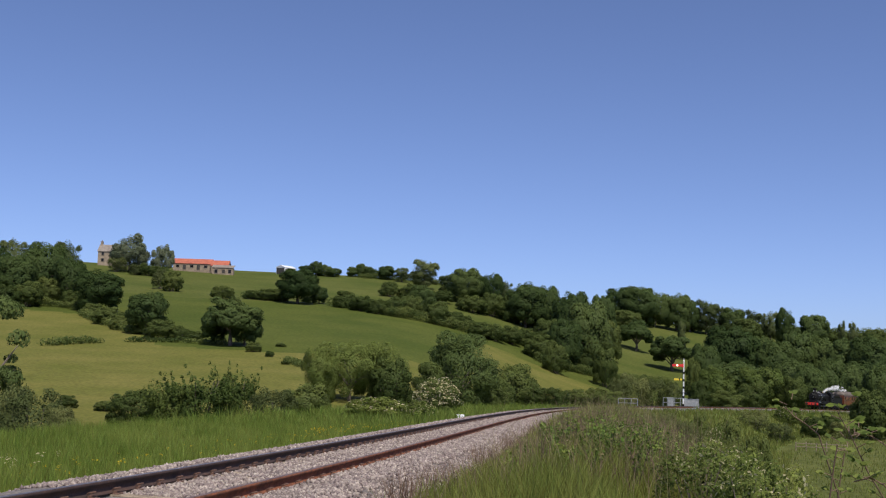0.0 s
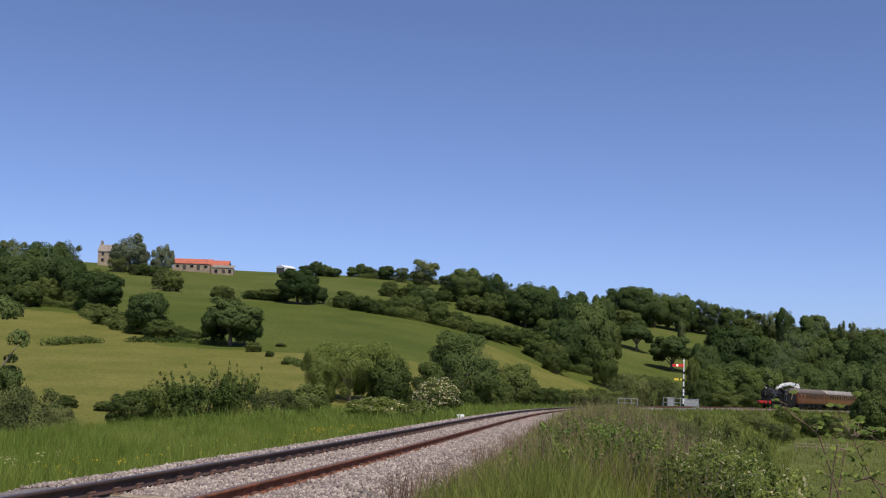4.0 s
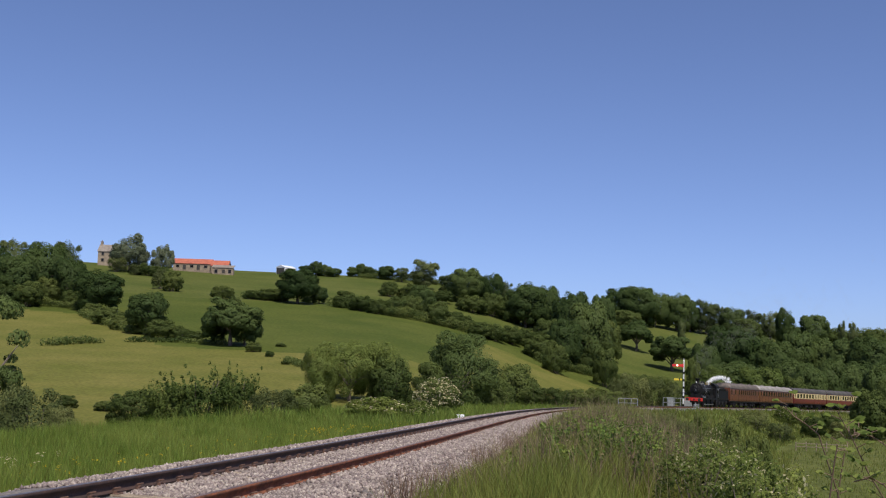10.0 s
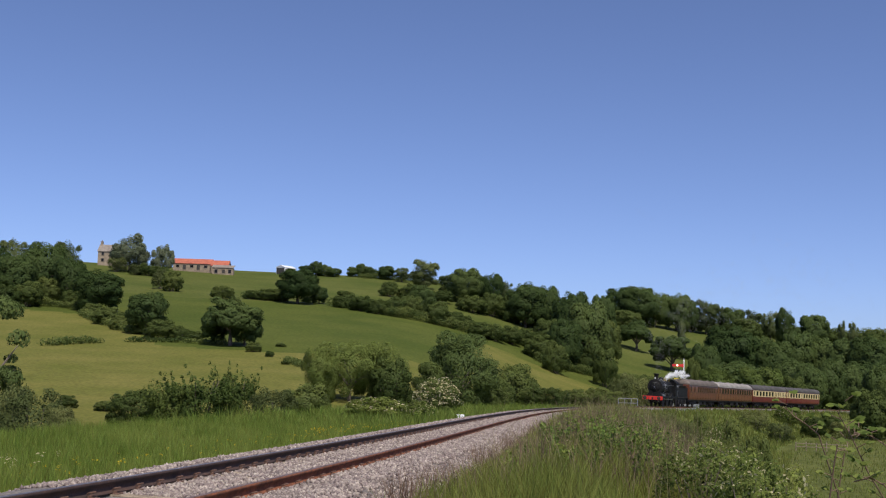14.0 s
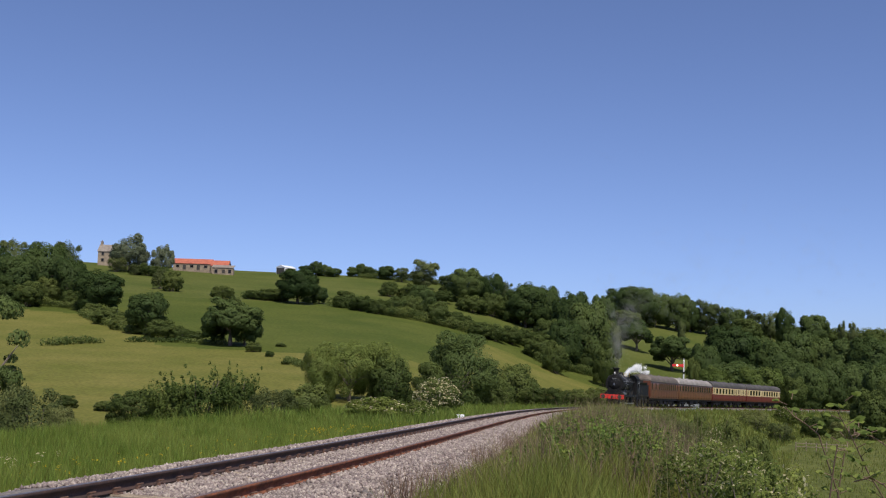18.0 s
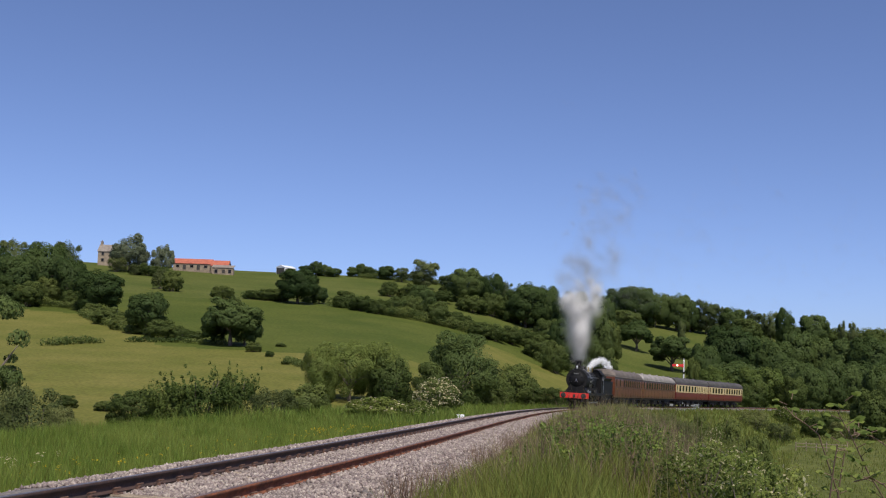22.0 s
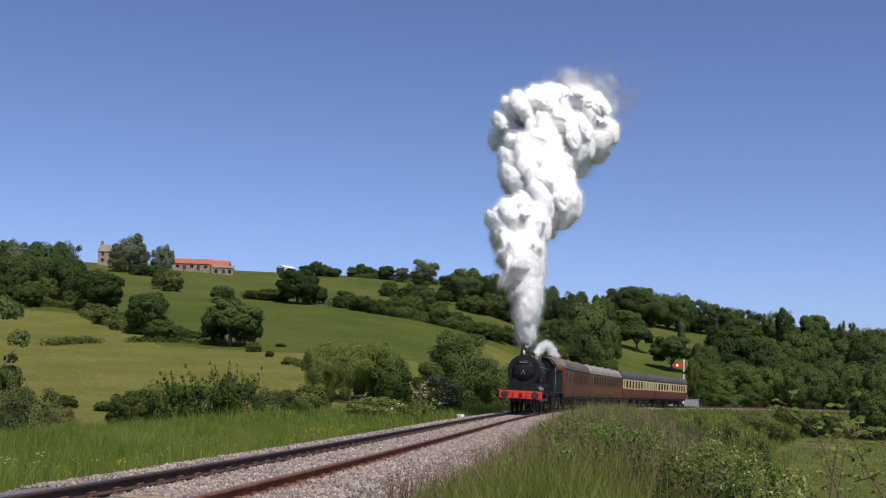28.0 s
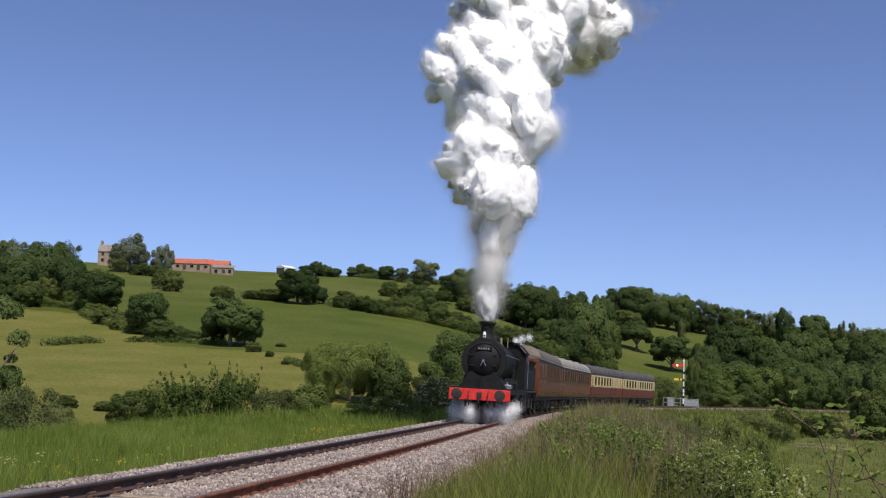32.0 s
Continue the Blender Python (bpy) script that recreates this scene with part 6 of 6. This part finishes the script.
WEEDS = [weed(14.5 + 2 * k, 4.2 + 0.7 * k, 0.95, 150, "tall leafy green weed among the grass", leaf=0.045, stalks=6) for k in range(4)]
wild = np.random.default_rng(77)
for k in range(150):
    s, off = 9 + 44 * wild.uniform() ** 1.2, wild.uniform(3.0, 8.6)
    x, y, _, _ = on_line(s, off)
    grow = wild.uniform(0.5, 1.15)
    copy_thing(WEEDS[k % 4], pose(float(x), float(y), float(land(float(x), float(y))[0]) - 0.03, 0, 0, wild.uniform(0, 360)) @ Matrix.Diagonal((grow, grow, grow, 1)))
LUSH = [weed(12.3 + 1.7 * k, 5.0 + 0.5 * k, 1.0 + 0.06 * k, 190, "upright nettle-like weed with pale green leaves", M_ELDER if k % 2 else M_WEED, 0.034, 0, 6) for k in range(4)]
for k in range(130):
    s, off = 8 + 34 * wild.uniform() ** 1.4, wild.uniform(3.6, 8.2)
    x, y, _, _ = on_line(s, off)
    grow = wild.uniform(0.6, 1.1)
    copy_thing(LUSH[k % 4], pose(float(x), float(y), float(land(float(x), float(y))[0]) - 0.03, 0, 0, wild.uniform(0, 360)) @ Matrix.Diagonal((grow, grow, grow, 1)))
for s, off, high in ((17.5, 8.2, 1.0), (19.0, 8.6, 1.1), (18.2, 9.3, 0.95), (15.8, 8.4, 0.85), (20.8, 8.0, 1.2), (16.8, 9.0, 0.7)):
    weed(s, off, high, 260, "bramble bush with cream flower clusters", M_ELDER, 0.05, 14, 12)
for s, off, high in ((52.0, -4.3, 1.0), (50.0, -4.8, 0.9)):
    weed(s, off, high, 120, "cow parsley with white flower heads", M_WEED, 0.06, 12, 6)
weed(8.3, -0.55, 0.2, 26, "small green weed rooted in the ballast", M_WEED, 0.04, 0, 5)


# bramble shoots close by the camera
def bramble(x, y, points, seed, label):
    """One arching shoot through (across, up) points above the ground, with toothed leaves in threes along it."""
    rng = np.random.default_rng(seed)
    z = float(land(x, y)[0])
    shoot = tagged(empty("bramble_shoot"), label, "bramble")
    shoot.matrix_basis = pose(x, y, z)
    bm = fresh()
    pts = [Vector((a, 0.12 * math.sin(b * 2), b)) for a, b in points]
    for k, (p, q) in enumerate(zip(pts, pts[1:])):
        rod(bm, p, q, 0.0045 - 0.0004 * k, 0.0041 - 0.0004 * k, 6)
    blade = [(0, 0), (0.22, 0.30), (0.52, 0.38), (0.82, 0.20), (1.0, 0.0)]
    for p, q in zip(pts[1:], pts[2:] + [pts[-1] + Vector((0.05, 0, 0.06))]):
        for f in (0.2, 0.7):
            o = p.lerp(q, f)
            side = rng.uniform(0, 2 * math.pi)
            out = Vector((math.cos(side), 0.7 * math.sin(side), rng.uniform(0.1, 0.7))).normalized()
            stem = o + out * 0.05
            rod(bm, o, stem, 0.002, n=4)
            for turn in (-55, 0, 55):
                way = (Matrix.Rotation(radians(turn), 3, "Z") @ out + Vector((0, 0, -0.25))).normalized()
                across = way.cross(Vector((rng.uniform(-0.4, 0.4), rng.uniform(-1.4, -0.5), 1))).normalized()
                up = across.cross(way)
                size = rng.uniform(0.030, 0.052)
                stalks, bm = bm, fresh()
                mid = [bm.verts.new(stem + way * size * a) for a, b in blade]
                lo = [bm.verts.new(stem + (way * a + across * b + up * 0.12 * b) * size) for a, b in blade[1:-1]]
                hi = [bm.verts.new(stem + (way * a - across * b + up * 0.12 * b) * size) for a, b in blade[1:-1]]
                for row in (lo, hi):
                    bm.faces.new((mid[0], mid[1], row[0]))
                    for a in range(2):
                        bm.faces.new((mid[a + 1], mid[a + 2], row[a + 1], row[a]))
                    bm.faces.new((mid[3], mid[4], row[2]))
                part("leaf", bm, M_ELDER, shoot)
                bm = stalks
    part("cane", bm, M_STALK, shoot)


bramble(2.07, 5.20, [(0.0, -0.02), (0.00, 1.28), (-0.11, 1.44), (-0.16, 1.53), (-0.20, 1.60), (-0.24, 1.66), (-0.27, 1.71)], 1, "arching bramble shoot with fresh green leaves")
bramble(2.38, 5.60, [(0.0, -0.02), (0.00, 1.41), (-0.15, 1.62), (-0.25, 1.68), (-0.31, 1.71), (-0.37, 1.69)], 2, "arching bramble shoot with fresh green leaves")
bramble(2.08, 6.00, [(0.0, -0.02), (0.00, 1.19), (0.01, 1.35), (0.02, 1.47)], 3, "dry upright dock stem")
bramble(2.19, 6.20, [(0.0, -0.02), (0.00, 1.20), (0.01, 1.34), (0.02, 1.45)], 4, "dry upright dock stem")
bramble(2.04, 4.90, [(0.0, -0.02), (0.00, 1.31), (-0.12, 1.41), (-0.18, 1.44), (-0.25, 1.42)], 5, "arching bramble shoot with fresh green leaves")
bramble(2.32, 6.50, [(0.0, -0.02), (0.00, 1.17), (-0.16, 1.57), (-0.24, 1.63), (-0.31, 1.67), (-0.36, 1.72)], 6, "arching bramble shoot with fresh green leaves")


# ---- motion of the train and of its steam ----
def motions():
    for ob, behind, a, b in VEHICLES:
        walk(ob, [(t * 0.5, ride(run(t * 0.5), behind, a, b)) for t in range(65)])
    ticks = [k / 15.0 for k in range(481)]
    gone = [run(0) - run(t) for t in ticks]
    for ob, r, y in TURNING:
        walk(ob, [(t, pose(0, y, r, math.degrees(g / r))) for t, g in zip(ticks, gone)])
    for ob, phase in RODS:
        walk(ob, [(t, pose(0, 0.30 * math.sin(-g / 0.70 + phase), 0.70 + 0.30 * math.cos(-g / 0.70 + phase))) for t, g in zip(ticks, gone)])

    flue = lambda t: ride(run(t), 0.0, 2.6, 7.6)
    lie = pose(0, 3.2, 2.44, 86, 0, 0)

    def waiting(born):
        """Rows of a billow that still lies in the boiler."""
        rows, t = [], 0.0
        while t < born - 0.8:
            rows.append((t, flue(t) @ lie))
            t += 2.0
        return rows + [(born - e / 30, flue(born - e / 30) @ lie) for e in (18, 12, 8, 5, 3, 2, 1) if born > e / 30]

    def climb(age, born):
        lift = 1.08 * (3.6 * age + 3.0 * (1 - math.exp(-age / 0.5)))
        return lift - (1.8 * max(0.0, age - 2.6) if born < 24.5 else 0.0)

    steps = (0.15, 0.35, 0.6, 0.9, 1.3, 1.8, 2.4, 3.1, 3.9, 4.8, 5.8, 6.9, 8.2, 9.6, 11.2, 13.0)
    for ob, born, beat, way, turn, side, haste in PLUME:
        rows = waiting(born)
        start = flue(born) @ Vector((0, 1.65, 4.95))
        back = (flue(born + 0.1) @ Vector((0, 1.65, 4.95)) - start) * 10
        origin = flue(beat) @ Vector((0, 1.65, 4.95))
        rows.append((born, Matrix.Translation(start)))
        for age in steps:
            drag = 0.35 * (1 - math.exp(-age / 0.35))
            own = climb(age, born) * haste
            puff = climb(max(0.05, born + age - beat), born)
            join = float(smooth(0.25, 1.5, age))
            lift = own + (puff - own) * join
            spread = 0.70 if born < 21.2 else 0.84 if born < 22.6 else 0.60 if born < 24.5 else 0.54
            wide = 5.6 * (1 - math.exp(-spread * max(0.0, lift - 0.7) / 5.6)) * (1 + 0.12 * math.sin(beat * 6.6))
            foot = start.lerp(origin, join)
            p = foot + back * drag + Vector((side[0] * wide * 0.55 + 0.03 * age * age - 0.36 * age, side[1] * wide * 0.55 - 0.2 * age, lift)) + Vector(way) * wide * 0.66
            lean = Quaternion().slerp(turn, min(1.0, age / 1.3))
            rows.append((born + age, Matrix.Translation(p) @ lean.to_matrix().to_4x4()))
            if born + age > 32.0:
                break
        walk(ob, rows)
    for ob, born, (dx, dy, dz) in HAZE:
        rows = waiting(born)
        start = flue(born) @ Vector((0, 1.65, 4.95))
        rows.append((born, Matrix.Translation(start)))
        for age in steps + (15.0, 18.0, 22.0, 27.0, 32.5):
            lift = 2.4 * (1 - math.exp(-age / 0.6)) + 9.0 * (1 - math.exp(-age / 4.5)) + 0.7 * age
            wide = 0.14 * lift + 0.55 * age
            p = start + Vector((dx * wide + 0.45 * age, dy * wide, lift + dz * wide * 0.55 * min(1.0, age / 2)))
            k = min(1.0, age / 3)
            rows.append((born + age, Matrix.Translation(p) @ pose(0, 0, 0, 80 * math.sin(dx * 2) * k, 80 * math.sin(dy * 3) * k, 0)))
            if born + age > 32.0:
                break
        walk(ob, rows)

    cycle = 3.0
    for ob, lag, (jx, jy, jz) in WISPS:
        rows, shut = [], False
        for k in range(0, 215):
            t = k * 0.15
            f = (t / cycle + lag) % 1.0
            if shut or (t > 30.3 and f < 0.06):
                shut = True
                rows.append((t, pose(0, 6.8, 2.2, -70, 0, 0)))
                continue
            if f < 0.62:
                a = f / 0.62
                p = (0.1 + jx * 0.4 * a, 6.8 + 13.2 * a ** 1.2 + jy * 0.9 * a, 3.45 + 1.0 * math.sin(min(a * 1.5, 1.0) * 1.57) - 0.5 * max(0, a - 0.6) + jz * 0.5 * a)
            elif f < 0.78:
                a = (f - 0.62) / 0.16
                p = (0.1 + jx * 0.55 * (1 - a), 20.0 + 1.0 * a, 4.2 * (1 - a) + 1.75 * a)
            else:
                a = (f - 0.78) / 0.22
                p = (0.0, 21.0 - 14.2 * a, 1.75 + 1.2 * max(0.0, a - 0.8) * 5 * 0.7)
            rows.append((t, pose(*p, -70 + 30 * math.sin(f * 6.283), 20 * math.sin(f * 6.283 + jx), 0)))
        walk(ob, rows)

    for ob, born, (jx, jy, jz) in DRAIN:
        rows = [(t, pose(0, 1.9, 1.35)) for t in (0.0, 15.0, born - 0.5, born - 0.3, born - 0.2, born - 0.1, born - 0.05, born)]
        for age in (0.15, 0.35, 0.6, 0.9, 1.3, 1.8):
            side = 1 if jx > 0 else -1
            rows.append((born + age, pose(side * (0.25 + 0.9 * age * abs(jx)), 1.2 - 0.9 * age * abs(jy) + 1.9 * age * max(0, jz), 0.30 - 0.1 * math.exp(-age) + 0.12 * age * abs(jz), 40 * jy * age, 30 * jz * age, 0)))
        walk(ob, [r for r in rows if r[0] <= 33.5])


motions()
